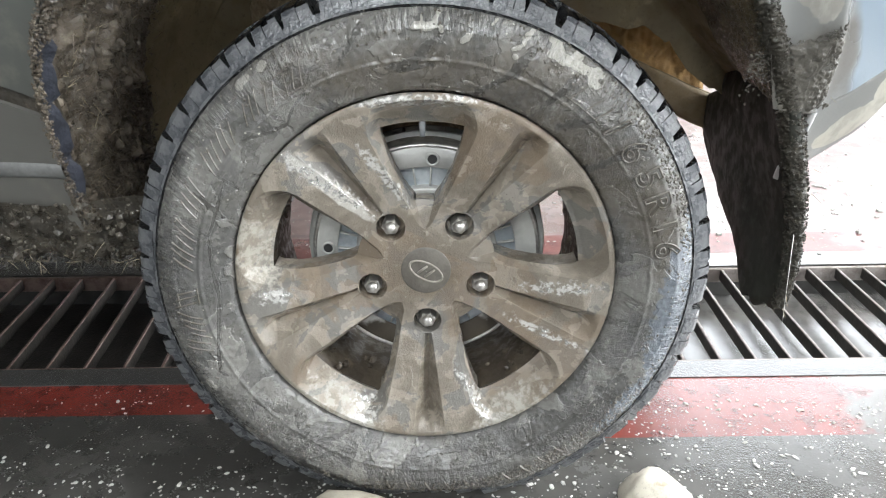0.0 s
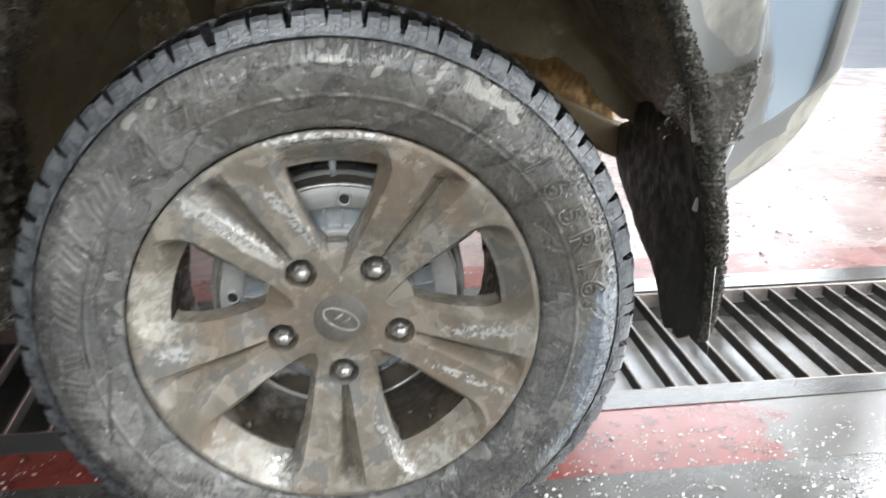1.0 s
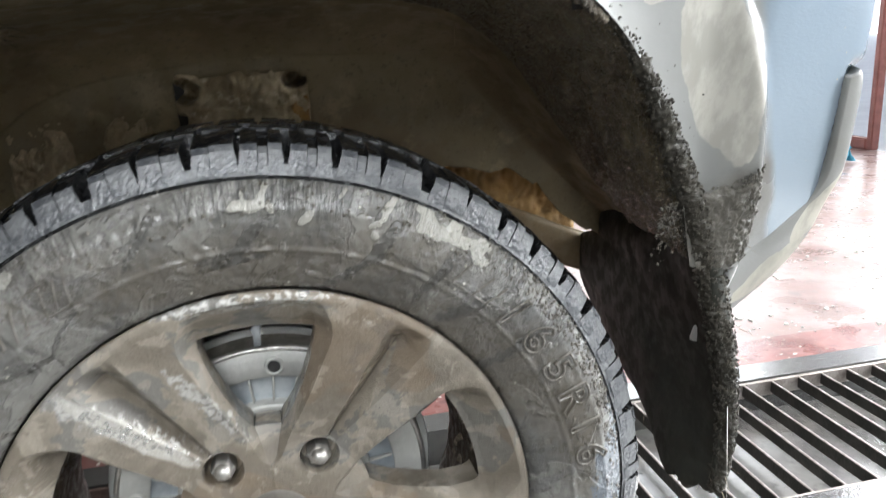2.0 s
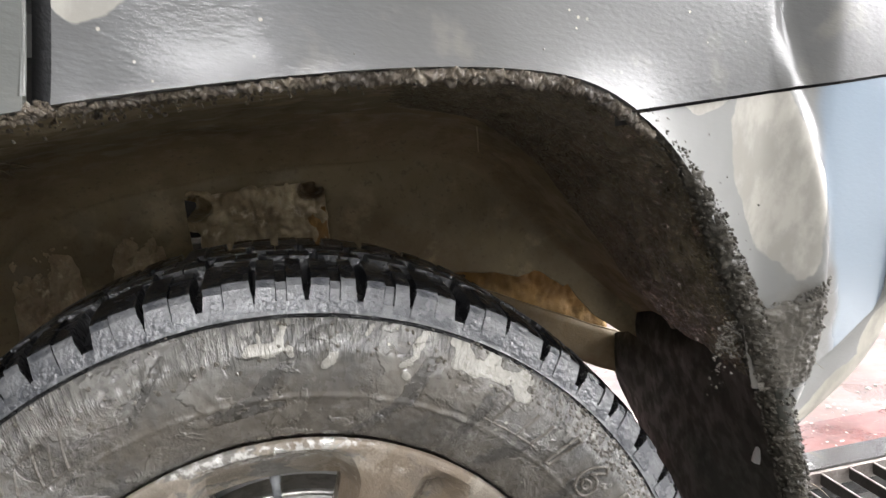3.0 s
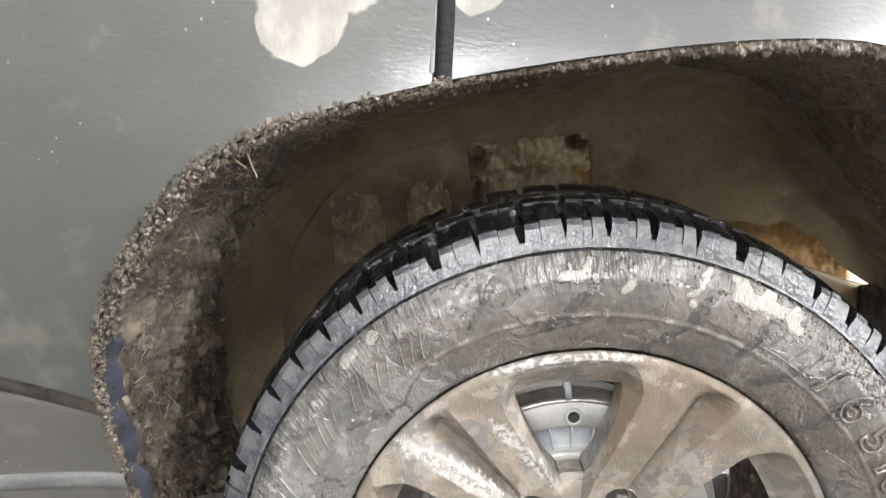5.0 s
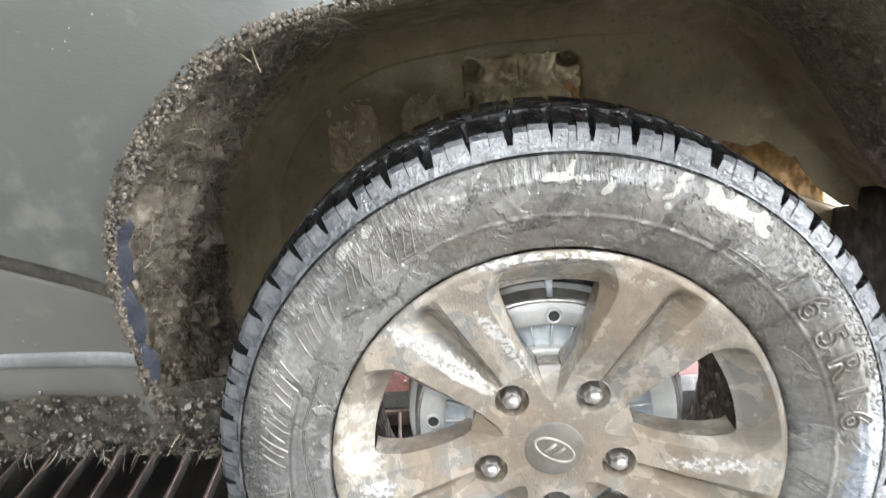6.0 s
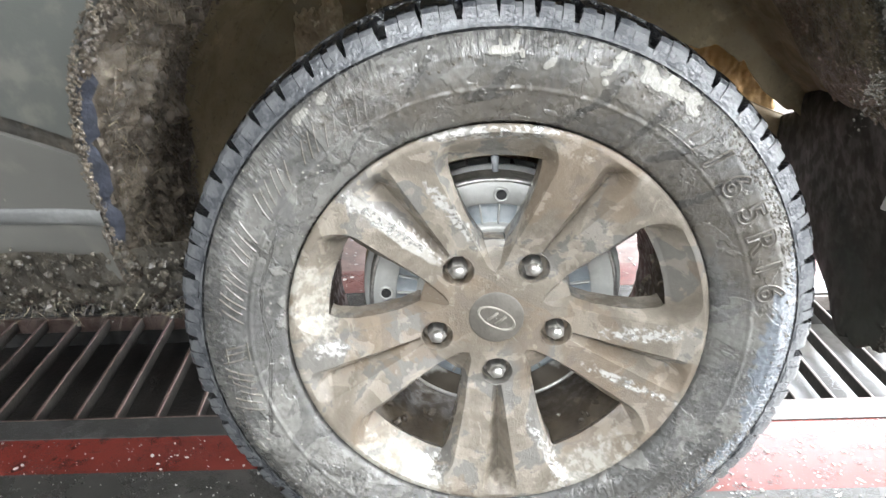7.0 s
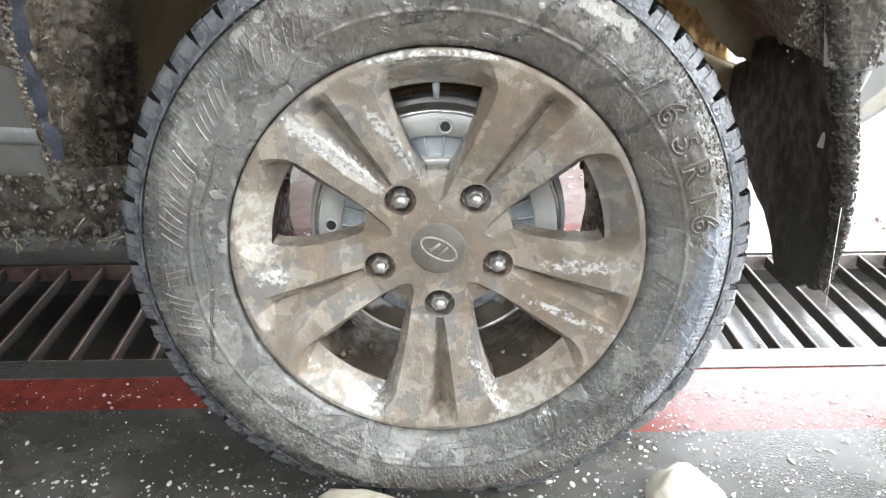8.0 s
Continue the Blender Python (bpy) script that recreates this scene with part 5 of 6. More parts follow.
tyre_profile = [(0.2290, 0.022), (0.2306, 0.0120), (0.2318, 0.0052), (0.2345, 0.0012), (0.2380, -0.0018), (0.250, -0.0075), (0.262, -0.0122), (0.2655, -0.0132), (0.2670, -0.0150), (0.2690, -0.0152), (0.2705, -0.0145), (0.280, -0.0165), (0.290, -0.0170), (0.300, -0.0155),
                (0.308, -0.0110), (0.316, -0.0058), (0.3205, -0.0022), (0.3214, -0.0002), (0.3222, -0.0002), (0.3232, -0.0014), (0.3246, -0.0006), (0.3292, 0.0012), (0.3318, 0.0026), (0.3319, 0.0075), (0.3335, 0.0130), (0.3370, 0.028), (0.3410, 0.060), (0.3430, 0.10), (0.3440, 0.145), (0.338, 0.185), (0.325, 0.205), (0.295, 0.222), (0.26, 0.212), (0.235, 0.19)]


# pale splashes (x, z, tilt, half length, half width) and dark runs (x, z to x, z, half width) on the sidewall
SPLASHES = [(0.001, 0.638, 0, 0.0090, 0.0045), (0.003, 0.645, 0, 0.0022, 0.0055), (0.011, 0.637, 0, 0.0084, 0.0042), (0.018, 0.644, 20, 0.0032, 0.0084), (0.023, 0.635, 0, 0.0032, 0.0052),
            (0.050, 0.625, -40, 0.0070, 0.0030), (0.114, 0.624, -47, 0.0135, 0.0036), (0.103, 0.614, -20, 0.0054, 0.0022), (0.101, 0.605, 0, 0.0030, 0.0036), (0.146, 0.611, 0, 0.0082, 0.0117),
            (0.155, 0.600, 32, 0.0144, 0.0060)]
SPLASHES += [(0.172, 0.592, 36, 0.0144, 0.0062), (0.169, 0.603, 10, 0.0080, 0.0047), (0.186, 0.585, 20, 0.0096, 0.0086), (0.185, 0.575, 25, 0.0084, 0.0042), (-0.190, 0.582, -50, 0.0112, 0.0044),
             (-0.169, 0.598, -45, 0.0064, 0.0036), (-0.275, 0.205, 50, 0.0080, 0.0060), (0.080, 0.640, -40, 0.0050, 0.0020)]
SMEARS = [(0.046, 0.646, 0.012, 0.623, 0.0042), (0.016, 0.628, -0.004, 0.604, 0.0048), (0.004, 0.606, -0.034, 0.594, 0.0045), (-0.030, 0.592, 0.012, 0.597, 0.0030), (0.122, 0.612, 0.090, 0.580, 0.0060),
          (0.094, 0.584, 0.060, 0.564, 0.0048), (0.170, 0.585, 0.128, 0.545, 0.0040), (0.205, 0.545, 0.150, 0.525, 0.0050), (0.238, 0.505, 0.180, 0.470, 0.0045), (-0.060, 0.640, -0.085, 0.600, 0.0035)]
SMEARS += [(-0.262, 0.465, -0.225, 0.420, 0.0030), (-0.165, 0.105, -0.080, 0.128, 0.0035), (-0.03, 0.085, 0.07, 0.098, 0.0040), (0.07, 0.096, 0.16, 0.130, 0.0060), (-0.235, 0.185, -0.165, 0.150, 0.0050),
           (-0.20, 0.14, -0.10, 0.095, 0.0040), (0.05, 0.080, 0.20, 0.150, 0.014), (-0.25, 0.10, -0.10, 0.050, 0.010), (-0.06, 0.035, 0.14, 0.045, 0.010), (0.14, 0.10, 0.24, 0.19, 0.008)]
DRIPS = [(-0.124, 0.570, -0.138, 0.554, 0.0017), (-0.137, 0.556, -0.148, 0.534, 0.0018), (-0.147, 0.535, -0.164, 0.527, 0.0020), (-0.160, 0.528, -0.194, 0.520, 0.0018), (-0.224, 0.470, -0.250, 0.404, 0.0018),
         (-0.250, 0.408, -0.2535, 0.368, 0.0019), (-0.2535, 0.372, -0.2500, 0.322, 0.0019), (-0.2500, 0.326, -0.2575, 0.256, 0.0021), (-0.2575, 0.260, -0.2590, 0.226, 0.0025), (-0.260, 0.224, -0.250, 0.217, 0.0022)]
DRIPS += [(-0.250, 0.404, -0.275, 0.430, 0.0014), (-0.21, 0.46, -0.235, 0.485, 0.0015)]


def spot_mask(x, z, spots, ragged, amount, soft):
    """1 inside the ellipses, 0 outside, with a ragged border."""
    best = np.full(x.shape, 9.0)
    for u, v, tilt, long, wide in spots:
        c, k = math.cos(radians(tilt)), math.sin(radians(tilt))
        best = np.minimum(best, np.hypot(((x - u) * c - (z - v) * k) / long, ((x - u) * k + (z - v) * c) / wide))
    return np.clip((1 + soft - best - amount * ragged) / (2 * soft), 0, 1)


def as_spots(lines):
    return [((a + c) / 2, (b + d) / 2, math.degrees(math.atan2(b - d, c - a)), math.hypot(c - a, d - b) * 0.56, w) for a, b, c, d, w in lines]


def make_tyre():
    """The carcass: a fine skin on the outer sidewall, with its splashes standing proud and its runs cut in."""
    profile = []
    for (r0, y0), (r1, y1) in zip(tyre_profile, tyre_profile[1:]):
        n = max(1, int(math.hypot(r1 - r0, y1 - y0) / 0.0014)) if y0 < 0.012 and r0 > 0.231 else 1
        profile += [(r0 + (r1 - r0) * k / n, y0 + (y1 - y0) * k / n) for k in range(n)]
    profile.append(tyre_profile[-1])
    count = 1500
    points = np.array([[tuple(on_wheel(r, 2 * math.pi * k / count, y)) for k in range(count)] for r, y in profile])
    flat = points.reshape(-1, 3)
    soft, small = np.zeros(len(flat)), np.zeros(len(flat))
    for i in np.nonzero((flat[:, 1] < 0.012))[0]:
        q = Vector(flat[i])
        soft[i], small[i] = noise.noise(q * 55), noise.noise(q * 170)
    x, z = flat[:, 0], flat[:, 2]
    rag = soft * 0.6 + small * 0.7
    pale = spot_mask(x, z, SPLASHES, rag, 0.75, 0.12)
    runs = np.maximum(0.8 * spot_mask(x, z, as_spots(SMEARS), rag, 0.9, 0.4), spot_mask(x, z, as_spots(DRIPS), rag, 0.5, 0.3))
    # Lower and left sidewall darkened: their shade is put into the runs.
    low = spot_mask(x, z, [(-0.17, 0.115, 32, 0.11, 0.030), (0.02, 0.055, 0, 0.17, 0.030), (0.19, 0.135, -38, 0.10, 0.028), (-0.30, 0.36, 85, 0.16, 0.018)], rag, 0.8, 0.5)
    runs = np.maximum(runs, 0.48 * low)
    # Where the rear shoulder takes its tinted-in bluish reflection.
    bare = spot_mask(x, z, [(0.298, 0.300, 8, 0.020, 0.115), (0.262, 0.165, 42, 0.018, 0.06)], rag, 0.5, 0.3)
    brown = spot_mask(x, z, [(0.20, 0.48, 40, 0.13, 0.035), (0.02, 0.585, 0, 0.17, 0.030), (0.26, 0.42, 65, 0.09, 0.025)], rag, 0.6, 0.5)
    seen = flat[:, 1] < 0.012
    flat[:, 1] -= seen * (0.0011 * soft + 0.0006 * small + 0.0013 * pale - 0.0010 * runs)
    ob = raw("tyre", *sheet(flat.reshape(points.shape).tolist(), loop=True), [SIDEWALL, TREAD, SHOULDER], wheel, "winter tyre, its sidewall grey with dried mud")
    layer = ob.data.attributes.new("wear", "FLOAT_COLOR", "POINT")
    layer.data.foreach_set("color", np.stack([pale, runs, bare, brown], 1).astype(np.float32).ravel())
    which = []
    for row in range(len(profile) - 1):
        r, y = 0.5 * (profile[row][0] + profile[row + 1][0]), 0.5 * (profile[row][1] + profile[row + 1][1])
        which += [0 if r < 0.3205 else 1 if 0.3205 < r < 0.3228 or y > 0.0045 else 2] * count
    ob.data.polygons.foreach_set("material_index", which)
    ob.data.set_sharp_from_angle(angle=radians(50))
    return ob


tyre = make_tyre()
PITCHES = 56


def block_mesh(name, outline, spans, taper=0.0):
    """Tread blocks of one pitch: an outline across the tread, swept through one or more spans of the pitch."""
    bm = bmesh.new()
    unit = 2 * math.pi / PITCHES
    for a0, a1, lift in spans:
        n = len(outline)
        ends = []
        for k in range(3):
            a = (a0 + (a1 - a0) * k / 2) * unit
            row = []
            for r, y in outline:
                b = a + (k - 1) * 0.060 * unit * min(1.0, max(0.0, (0.3430 - r) / 0.011)) * (1 if (k == 0 and a0 < 0.1) or (k == 2 and a1 > 0.7) else 0)
                row.append(bm.verts.new(((r + lift) * math.sin(b), y, (r + lift) * math.cos(b))))
            ends.append(row)
        for k in range(2):
            for i in range(n):
                j = (i + 1) % n
                bm.faces.new((ends[k][i], ends[k][j], ends[k + 1][j], ends[k + 1][i]))
        bm.faces.new(ends[0][::-1])
        bm.faces.new(ends[2])
    bmesh.ops.recalc_face_normals(bm, faces=bm.faces[:])
    mesh = bpy.data.meshes.new(name)
    bm.to_mesh(mesh)
    bm.free()
    return mesh


shoulder_outline = [(0.3255, 0.0060), (0.3262, -0.0008), (0.3345, 0.0026), (0.3420, 0.0062), (0.3466, 0.0104), (0.3484, 0.0170), (0.3500, 0.0300), (0.3520, 0.0540), (0.3525, 0.0640), (0.3380, 0.0650), (0.3260, 0.0200)]
kinds = [block_mesh("tread_block", shoulder_outline, s) for s in (
    [(0.00, 0.42, 0.0), (0.434, 0.80, -0.0014)], [(0.02, 0.34, -0.0006), (0.355, 0.83, 0.0005)], [(0.00, 0.33, -0.0003), (0.345, 0.53, -0.0026), (0.545, 0.81, 0.0)], [(0.01, 0.25, -0.0016), (0.262, 0.50, 0.0004), (0.513, 0.79, -0.0010)])]
for m in kinds:
    m.materials.append(SHOULDER)
    m.materials.append(TREAD)
    # Upward and slot faces go black: the arch's shade is put into colour.
    for f in m.polygons:
        if f.normal.y > -0.45 or abs(f.normal.x) > 0.8:
            f.material_index = 1
r = random.Random(3)
for k in range(PITCHES):
    turn = 360 * (k + 0.17) / PITCHES + r.uniform(-0.35, 0.35)
    a = radians(90 - turn - 180 / PITCHES)
    ob = new("tread_block", kinds[r.choice((0, 0, 1, 1, 2, 3))])
    ob.parent = wheel
    sink = TYRE_R - press(TYRE_R, a)
    ob.matrix_local = Matrix.Translation((-sink * math.cos(a), -0.004 * (sink > 0.002), AXLE.z - sink * math.sin(a))) @ pose(0, 0, 0, 0, turn, 0)

# the inner rows of the tread
verts, faces = [], []
for lo, hi, shift, top in ((0.0695, 0.098, 0.35, 0.3538), (0.1045, 0.132, 0.1, 0.3538), (0.1385, 0.192, 0.6, 0.3525)):
    for k in range(PITCHES):
        if math.sin(radians(90 - 360 * (k + 0.5) / PITCHES)) < -0.75:
            continue
        m = block_mesh("row", [(0.338, lo), (top, lo + 0.001), (top, hi - 0.001), (0.335, hi)], [(0.0, 0.40, 0), (0.43, 0.82, -0.0005)])
        turn = pose(0, 0, AXLE.z, 0, 360 * (k + shift) / PITCHES, 0)
        base = len(verts)
        verts += [tuple(turn @ v.co) for v in m.vertices]
        faces += [tuple(base + i for i in f.vertices) for f in m.polygons]
        bpy.data.meshes.remove(m)
tagged(raw("inner_tread", verts, faces, TREAD, wheel, "black wet inner rows of the tread", smooth=False), kind="stuff")


# raised writing on the sidewall
def raised_letter(text, r, angle, size, lean=0.0):
    """One raised character on the sidewall, its top to the tread."""
    curve = bpy.data.curves.new("letter", "FONT")
    curve.body, curve.size, curve.align_x, curve.fill_mode = text, size, "CENTER", "NONE"
    curve.bevel_depth, curve.bevel_resolution, curve.offset = 0.0013, 1, 0.0008
    holder = new("letter", curve)
    mesh = bpy.data.meshes.new_from_object(holder.evaluated_get(bpy.context.evaluated_depsgraph_get()))
    bpy.data.objects.remove(holder)
    a = radians(angle)
    y = float(np.interp(r + size * 0.35, [p[0] for p in tyre_profile[:18]], [p[1] for p in tyre_profile[:18]]))
    ob = shown("raised_letter", mesh, SIDEWALL, wheel, smooth=False)
    m = Matrix.Translation((r * math.cos(a), y - 0.0012, AXLE.z + r * math.sin(a))) @ pose(0, 0, 0, 0, 90 - angle, 0) @ pose(0, 0, 0, 90, 0, 0)
    mesh.transform(m)
    return ob


for ch, ang in (("/", 42.0), ("6", 35.2), ("5", 28.0), ("R", 21.2), ("1", 15.2), ("6", 9.2)):
    raised_letter(ch, 0.2735, ang, 0.040)


def raised_bar(r0, r1, a0, a1, wide):
    """A raised stroke on the sidewall, following its curve."""
    rows = []
    for k in range(7):
        u = k / 6
        r, a = r0 + (r1 - r0) * u, radians(a0 + (a1 - a0) * u)
        y = float(np.interp(r, [p[0] for p in tyre_profile[:18]], [p[1] for p in tyre_profile[:18]]))
        side = (Vector((-math.sin(a), 0, math.cos(a))) if r0 != r1 else Vector((math.cos(a), 0, math.sin(a)))) * wide / 2
        c = on_wheel(r, a, y)
        rows.append([c - side * 1.3 + Vector((0, 0.0006, 0)), c - side * 0.7 - Vector((0, 0.0018, 0)), c + side * 0.7 - Vector((0, 0.0018, 0)), c + side * 1.3 + Vector((0, 0.0006, 0))])
    return raw("raised_bar", *sheet(rows), SIDEWALL, wheel)


r2 = random.Random(17)
for start, count, lean in ((197, 6, 2.6), (183, 3, -1.2), (174, 6, 3.0), (160, 4, 3.0), (148, 6, 3.2), (133, 5, 3.0), (121, 3, 2.2)):
    for k in range(count):
        a, low = start - 1.9 * k + r2.uniform(-0.25, 0.25), 0.2715 + r2.uniform(0.0, 0.004)
        raised_bar(low, low + r2.uniform(0.020, 0.029), a, a - lean, 0.0016)
    if count == 3:
        raised_bar(0.2725, 0.2725, start + 0.4, start - 4.2, 0.0016)
        raised_bar(0.2960, 0.2960, start + 1.0, start - 3.0, 0.0016)
for a in (54.5, 50, 47):
    raised_bar(0.276, 0.298, a, a - 1.5, 0.0018)
raised_bar(0.276, 0.276, 56, 46, 0.0016)
for k in range(10):
    a = 258 + 5.2 * k
    raised_bar(0.286, 0.304, a, a + 1.5, 0.0022)
    raised_bar(0.292, 0.306, a + 2.4, a + 2.0, 0.0018)


def lug_nut():
    """A lug nut: hexagon, flange and domed tip, looking along -y."""
    bm = bmesh.new()
    rows = []
    for k in range(6):
        a = radians(60 * k)
        rows.append((math.cos(a), math.sin(a)))
    hexes = [[bm.verts.new((c * r, y, s * r)) for c, s in rows] for r, y in ((0.0112, 0.020), (0.0112, 0.0025), (0.0098, 0.0))]
    for h in range(2):
        for i in range(6):
            j = (i + 1) % 6
            bm.faces.new((hexes[h][i], hexes[h][j], hexes[h + 1][j], hexes[h + 1][i]))
    bm.faces.new(hexes[2])
    dome = [[bm.verts.new((0.0080 * math.cos(e) * math.cos(t), -0.0002 - 0.0075 * math.sin(e), 0.0080 * math.cos(e) * math.sin(t))) for t in np.linspace(0, 2 * math.pi, 17)[:-1]] for e in np.linspace(0, 1.35, 6)]
    for i in range(5):
        for j in range(16):
            bm.faces.new((dome[i][j], dome[i][(j + 1) % 16], dome[i + 1][(j + 1) % 16], dome[i + 1][j]))
    bm.faces.new(dome[5])
    bmesh.ops.recalc_face_normals(bm, faces=bm.faces[:])
    for f in bm.faces:
        f.smooth = len(f.verts) == 4 and f.calc_center_median().y < -0.0001
    return bm


nut_mesh = None
for k, ang in enumerate((126, 54, -18, -90, 198)):
    at = (0.072 * math.cos(radians(ang)), 0.036, AXLE.z + 0.072 * math.sin(radians(ang)))
    if nut_mesh is None:
        ob = part("lug_nut", lug_nut(), NUT, wheel, "bright steel lug nut", smooth=False)
        nut_mesh = ob.data
        nut_mesh.polygons.foreach_set("use_smooth", [len(f.vertices) == 4 and f.center.y < -0.0001 for f in nut_mesh.polygons])
    else:
        ob = tagged(new("lug_nut", nut_mesh), "bright steel lug nut")
        ob.parent = wheel
    ob.matrix_local = pose(*at, 0, 17 * k, 0)

cap = raw("centre_cap", *ring([(0.0325, 0.041), (0.0322, 0.0368), (0.0314, 0.0350), (0.0306, 0.0345), (0.0295, 0.0340), (0.0180, 0.0330), (0.0090, 0.0326), (0.0005, 0.0325)], 64), CAP, wheel, "dull brown centre cap with a raised oval emblem")
emblem = []
for k in range(40):
    a = 2 * math.pi * k / 40
    q = Vector((0.0225 * math.cos(a), 0, 0.0112 * math.sin(a)))
    q.rotate(Euler((0, radians(30), 0)))
    n = q.normalized()
    emblem.append([q + n * 0.0014 * math.cos(t) + Vector((0, 0.0330 - 0.0024 * math.sin(t), AXLE.z)) for t in np.linspace(0, math.pi, 5)])
emblem.append(emblem[0])
raw("emblem_ring", *sheet(emblem), EMBLEM, wheel, "worn raised oval emblem")
for off in (-0.0052, 0.0052):
    bm = box_bm((off, 0, 0), (0.0026, 0.003, 0.016), (0, 24, 0), 0.0006, 2)
    bmesh.ops.rotate(bm, cent=(0, 0, 0), matrix=Euler((0, radians(30), 0)).to_matrix(), verts=bm.verts)
    bmesh.ops.translate(bm, vec=(0, 0.0318, AXLE.z), verts=bm.verts)
    part("emblem_stroke", bm, EMBLEM, wheel)

valve = ring([(0.0042, 0.0), (0.0042, 0.016), (0.0034, 0.018), (0.0032, 0.027), (0.0006, 0.0275)], 14, lambda r, a, y: Vector((0.0 + r * math.cos(a), 0.046 - y * 0.55 + r * math.sin(a) * 0.5, AXLE.z + 0.2005 - y)))
raw("valve_stem", *valve, VALVE, wheel, "grey rubber tyre valve")
c = Clods(71)
for k in range(160):
    a = c.rng.uniform(0, 2 * math.pi)
    rr, y = 0.197 + c.rng.uniform(-0.004, 0.002), c.rng.uniform(0.055, 0.16)
    c.lump((rr * math.cos(a), y, AXLE.z + rr * math.sin(a)), c.rng.uniform(0.002, 0.007))
for k in range(60):
    a = radians(c.rng.uniform(66, 114))
    rr = 0.198
    c.lump((rr * math.cos(a), c.rng.uniform(0.05, 0.075), AXLE.z + rr * math.sin(a)), c.rng.uniform(0.002, 0.006))
c.done("mud_clod", CRUST, wheel, "clods of mud inside the wheel")
c = Clods(72)
for k in range(2000):
    a = c.rng.choice((c.rng.gauss(0.55, 0.28), c.rng.uniform(-1.9, -0.4), c.rng.uniform(0, 6.3), c.rng.gauss(-1.1, 0.25)))
    rr = c.rng.uniform(0.304, 0.322) if 0.1 < a < 0.95 else c.rng.uniform(0.288, 0.322)
    y = float(np.interp(rr, [p[0] for p in tyre_profile[:18]], [p[1] for p in tyre_profile[:18]]))
    c.lump(on_wheel(rr, a, y), c.rng.uniform(0.0006, 0.0021), (1, 0.8, 1))
c.done("mud_specks", SIDEWALL, wheel, "small crumbs of mud on the sidewall")


# ---------------------------------------------------------------- brake
drum = raw("brake_drum", *ring([(0.02, 0.088), (0.066, 0.088), (0.078, 0.087), (0.082, 0.080), (0.090, 0.0785), (0.0925, 0.0800), (0.0935, 0.0905)], 120), DRUM, car, "silver brake drum behind the wheel")
raw("inner_channel", *ring([(0.0935, 0.0905), (0.1165, 0.0905), (0.1175, 0.0860)], 120), DRUM_BLUE, drum, "bare bluish metal channel")
raw("drum_face", *ring([(0.1175, 0.0860), (0.1190, 0.0840), (0.1460, 0.0835), (0.1480, 0.0850), (0.1490, 0.0920)], 120), DRUM, drum)
raw("drum_edge", *ring([(0.1440, 0.0850), (0.1455, 0.0815), (0.1485, 0.0815), (0.1500, 0.0850)], 120), NUT, drum)
raw("drum_wall", *ring([(0.1500, 0.0850), (0.1500, 0.105), (0.1515, 0.107), (0.1515, 0.145), (0.150, 0.15)], 120), GRIME, drum, "grimy outer wall of the drum")
raw("back_plate", *ring([(0.02, 0.1500), (0.152, 0.1500), (0.160, 0.1510), (0.162, 0.154), (0.162, 0.17), (0.02, 0.172)], 120), PALE_MUD, drum, "rusty muddy back plate")
drum.matrix_world = TOE @ pose(0, 0.006, 0)
rib = None
for k in range(32):
    if rib is None:
        ob = part("rib", box_bm((0.105, 0.0875, 0), (0.0235, 0.006, 0.0022), None, 0.0006, 1), DRUM, drum)
        rib = ob.data
    else:
        ob = new("rib", rib)
        ob.parent = drum
    ob.matrix_local = Matrix.Translation(AXLE) @ pose(0, 0, 0, 0, 11.25 * k + 4, 0)
fin = None
for k in range(36):
    if fin is None:
        ob = part("fin", box_bm((0.1545, 0.1255, 0), (0.008, 0.024, 0.0036), None, 0.0008, 1), DRUM, drum, "dirty cooling fin")
        fin = ob.data
    else:
        ob = tagged(new("fin", fin), "dirty cooling fin")
        ob.parent = drum
    ob.matrix_local = Matrix.Translation(AXLE) @ pose(0, 0, 0, 0, 10 * k, 0)
raw("fin_ring", *ring([(0.151, 0.1370), (0.1575, 0.1375), (0.1590, 0.1390), (0.1580, 0.1405), (0.151, 0.1410)], 120), DRUM, drum)
raw("fin_ring", *ring([(0.151, 0.1105), (0.1575, 0.1110), (0.1590, 0.1125), (0.1580, 0.1140), (0.151, 0.1145)], 120), DRUM, drum)
hole = None
for k in range(4):
    a = radians(85.5 + 90 * k)
    at = (0.1295 * math.cos(a), 0.0832, AXLE.z + 0.1295 * math.sin(a))
    if hole is None:
        v, f = sheet([[(rr * math.cos(t), y, rr * math.sin(t)) for t in np.linspace(0, 2 * math.pi, 25)[:-1]] for rr, y in ((0.0092, 0.0005), (0.0088, -0.0026), (0.0066, -0.0028), (0.0060, -0.0020))], loop=True)
        ob = raw("hole_collar", v, f, DRUM, drum)
        hole = ob.data
        # A black disc stands in for the hole's dark depth.
        v, f = sheet([[(rr * math.cos(t), y, rr * math.sin(t)) for t in np.linspace(0, 2 * math.pi, 25)[:-1]] for rr, y in ((0.0062, -0.0016), (0.0002, -0.0012))], loop=True)
        plug = raw("bolt_hole", v, f, BLACK, drum)
    else:
        ob = new("hole_collar", hole)
        ob.parent = drum
        p2 = new("bolt_hole", plug.data)
        p2.parent = drum
        p2.matrix_local = Matrix.Translation(at)
    if k == 0:
        plug.matrix_local = Matrix.Translation(at)
    ob.matrix_local = Matrix.Translation(at)
axle_bm = bmesh.new()
bmesh.ops.create_cone(axle_bm, cap_ends=True, segments=32, radius1=0.045, radius2=0.045, depth=1.35)
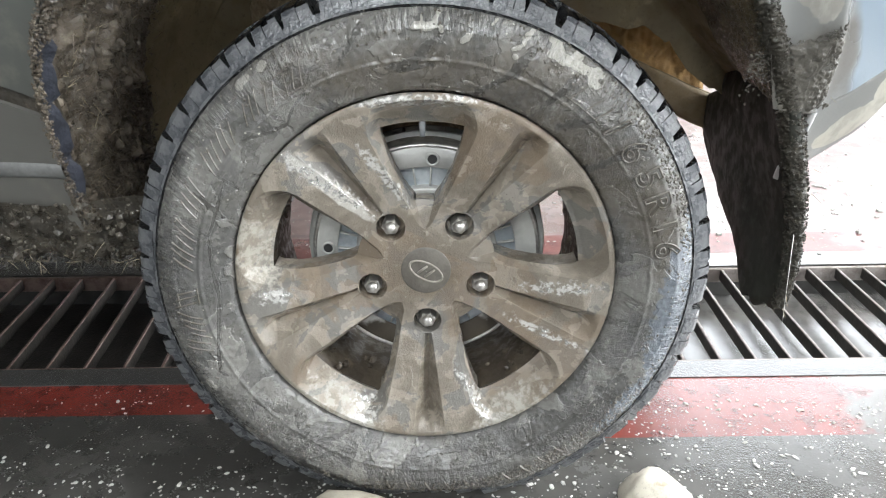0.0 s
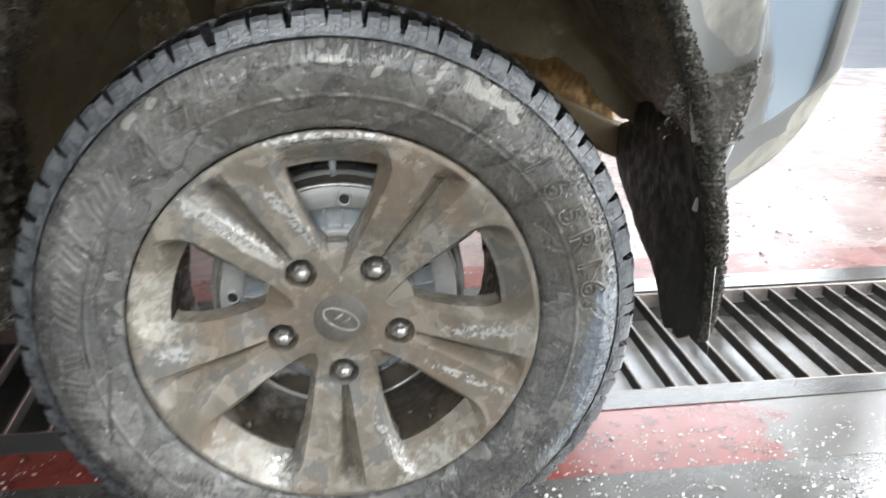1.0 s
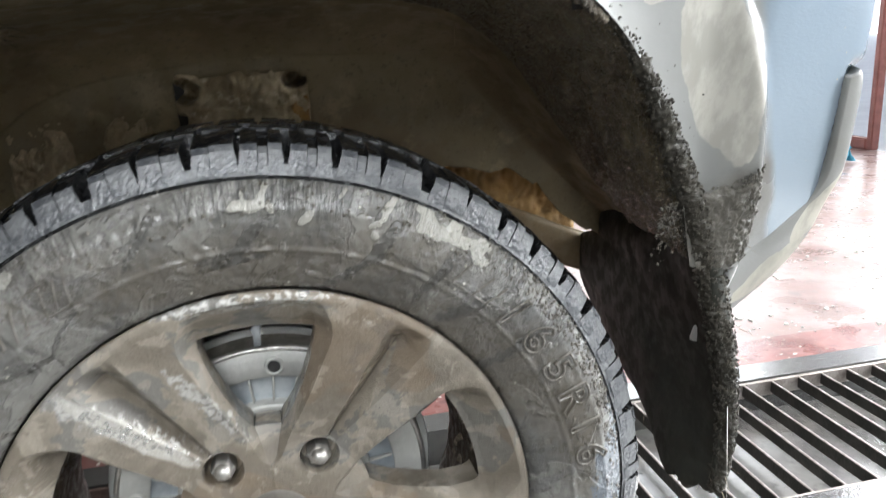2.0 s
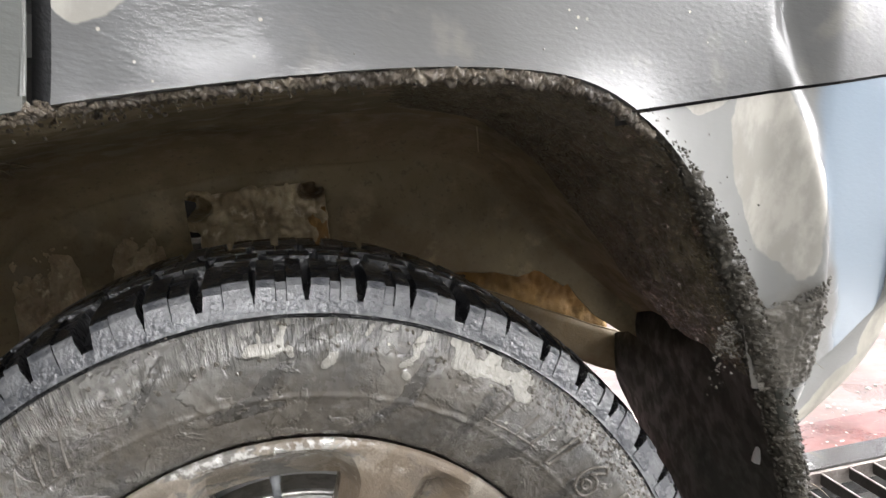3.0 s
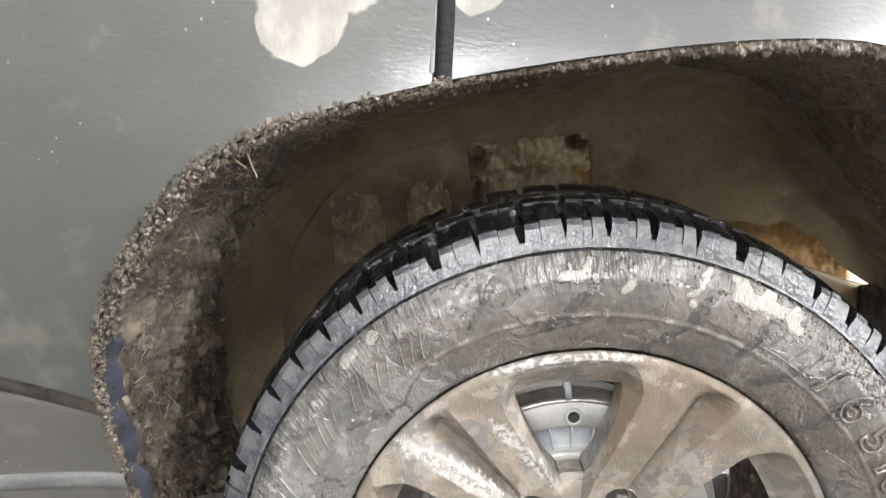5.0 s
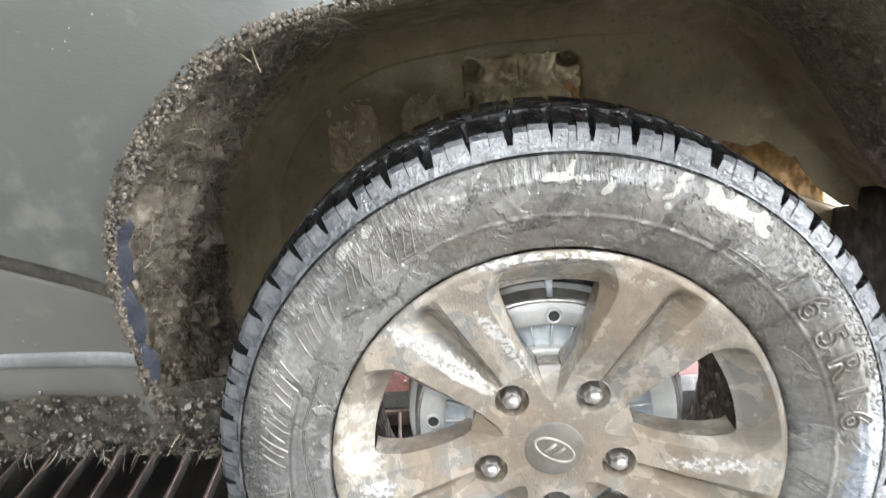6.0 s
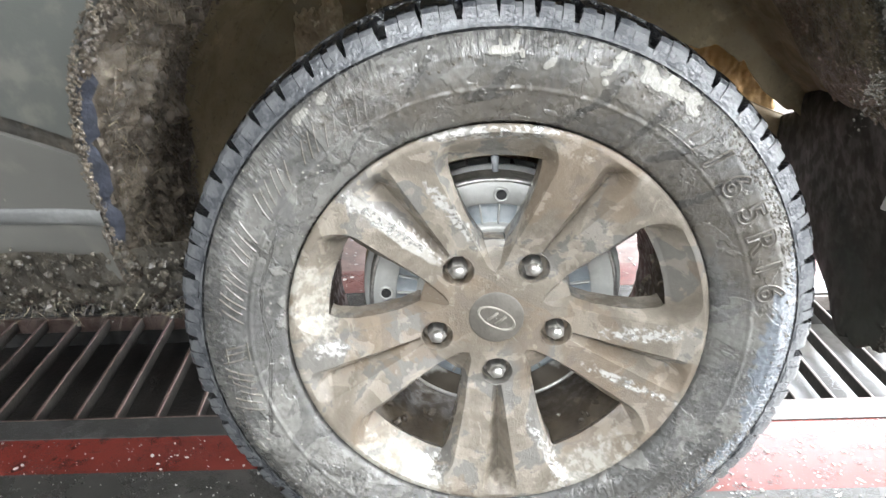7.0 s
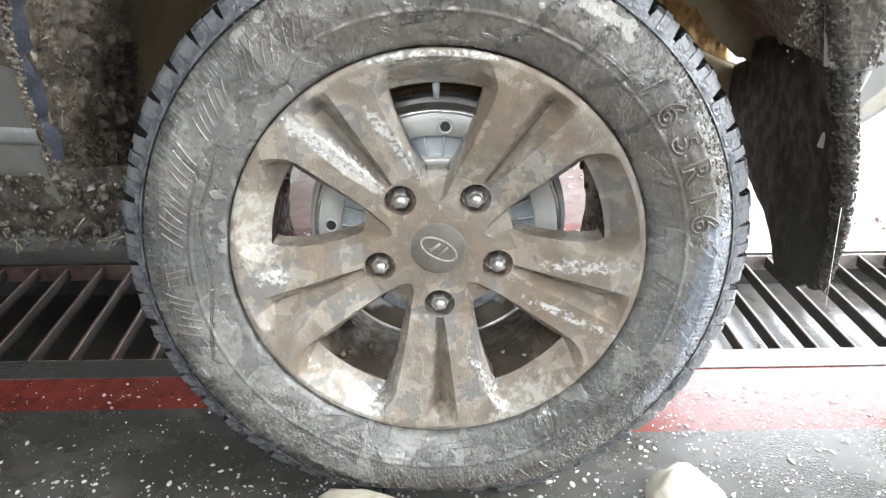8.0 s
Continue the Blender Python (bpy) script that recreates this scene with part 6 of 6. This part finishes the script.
bmesh.ops.rotate(axle_bm, cent=(0, 0, 0), matrix=Euler((radians(90), 0, 0)).to_matrix(), verts=axle_bm.verts)
bmesh.ops.translate(axle_bm, vec=(0, 0.80, AXLE.z), verts=axle_bm.verts)
part("axle", axle_bm, DRUM_DARK, car, "mud-covered rear axle")


# ---------------------------------------------------------------- loose things on the floor
def stone(name, at, size, seed, label):
    bm = bmesh.new()
    bmesh.ops.create_icosphere(bm, subdivisions=4, radius=1.0)
    for v in bm.verts:
        q = v.co.copy()
        k = 1 + 0.28 * noise.noise(q * 1.3 + Vector((seed, 0, 0))) + 0.10 * noise.noise(q * 4 + Vector((0, seed, 0))) + 0.03 * noise.noise(q * 11)
        v.co = Vector((q.x * size[0] * k, q.y * size[1] * k, max(-0.25, q.z) * size[2] * k))
    # broken faces
    cut = random.Random(seed)
    for _ in range(9):
        n = Vector((cut.uniform(-1, 1), cut.uniform(-1, 1), cut.uniform(-0.2, 1))).normalized()
        reach = max((v.co.dot(n) for v in bm.verts)) * cut.uniform(0.70, 0.88)
        for v in bm.verts:
            over = v.co.dot(n) - reach
            if over > 0:
                v.co -= n * over * 0.92
    low = min(v.co.z for v in bm.verts)
    bmesh.ops.translate(bm, vec=(at[0], at[1], -low - 0.001), verts=bm.verts)
    return tagged(part(name, bm, STONE), label, "stone", group="stones by the tyre")


stone("stone", (0.315, -0.008), (0.054, 0.042, 0.033), 1.7, "pale broken stone lying beside the tyre")
stone("stone", (-0.085, -0.075), (0.095, 0.050, 0.045), 4.2, "long pale stone lying against the tyre")


def chips(seed, count, area, sizes, density):
    """Flat pale bits of grit that lie on the floor."""
    r = random.Random(seed)
    verts, faces = [], []
    x0, x1, y0, y1 = area
    while count:
        x, y = r.uniform(x0, x1), r.uniform(y0, y1)
        off = y - drain_y(x)
        if -0.01 < off < FAR + 0.01 or r.random() > density(x, y):
            continue
        count -= 1
        n, k = r.randint(5, 7), len(verts)
        size, turn, long = r.uniform(*sizes) * r.choice((0.5, 0.7, 1.0)), r.uniform(0, 6.3), r.uniform(1.0, 2.0)
        ring_pts = []
        for i in range(n):
            a = 2 * math.pi * i / n
            q = size * r.uniform(0.65, 1.1)
            u, v = q * long * math.cos(a), q * math.sin(a)
            ring_pts.append((x + u * math.cos(turn) - v * math.sin(turn), y + u * math.sin(turn) + v * math.cos(turn)))
        high = size * r.uniform(0.3, 0.7)
        verts += [(u, v, 0.0005) for u, v in ring_pts] + [(x + (u - x) * 0.75, y + (v - y) * 0.75, high + r.uniform(-0.15, 0.15) * size) for u, v in ring_pts]
        faces += [(k + i, k + (i + 1) % n, k + n + (i + 1) % n, k + n + i) for i in range(n)] + [tuple(range(k + n, k + 2 * n))]
    return verts, faces


v, f = chips(11, 5200, (-1.0, 1.3, -0.35, 0.26), (0.0010, 0.0040), lambda x, y: (1.0 if y < 0.02 or (x > 0.1 and y < 0.24) else 0.30 if y < 0.09 else 0.22 if 0.17 < y < 0.22 else 0.05) * (0.3 + 0.7 * max(0.0, min(1.0, noise.noise((x * 5, y * 5, 1)) + 0.5))))
tagged(raw("grit", v, f, CHIP, None, smooth=False), "scattered pale grit on the wet floor", "grit", kind="stuff")
v, f = chips(12, 2600, (-0.4, 3.3, 0.80, 2.8), (0.002, 0.008), lambda x, y: 0.8)
tagged(raw("grit", v, f, CHIP, None, smooth=False), "pale grit on the faded red floor", "grit", kind="stuff")
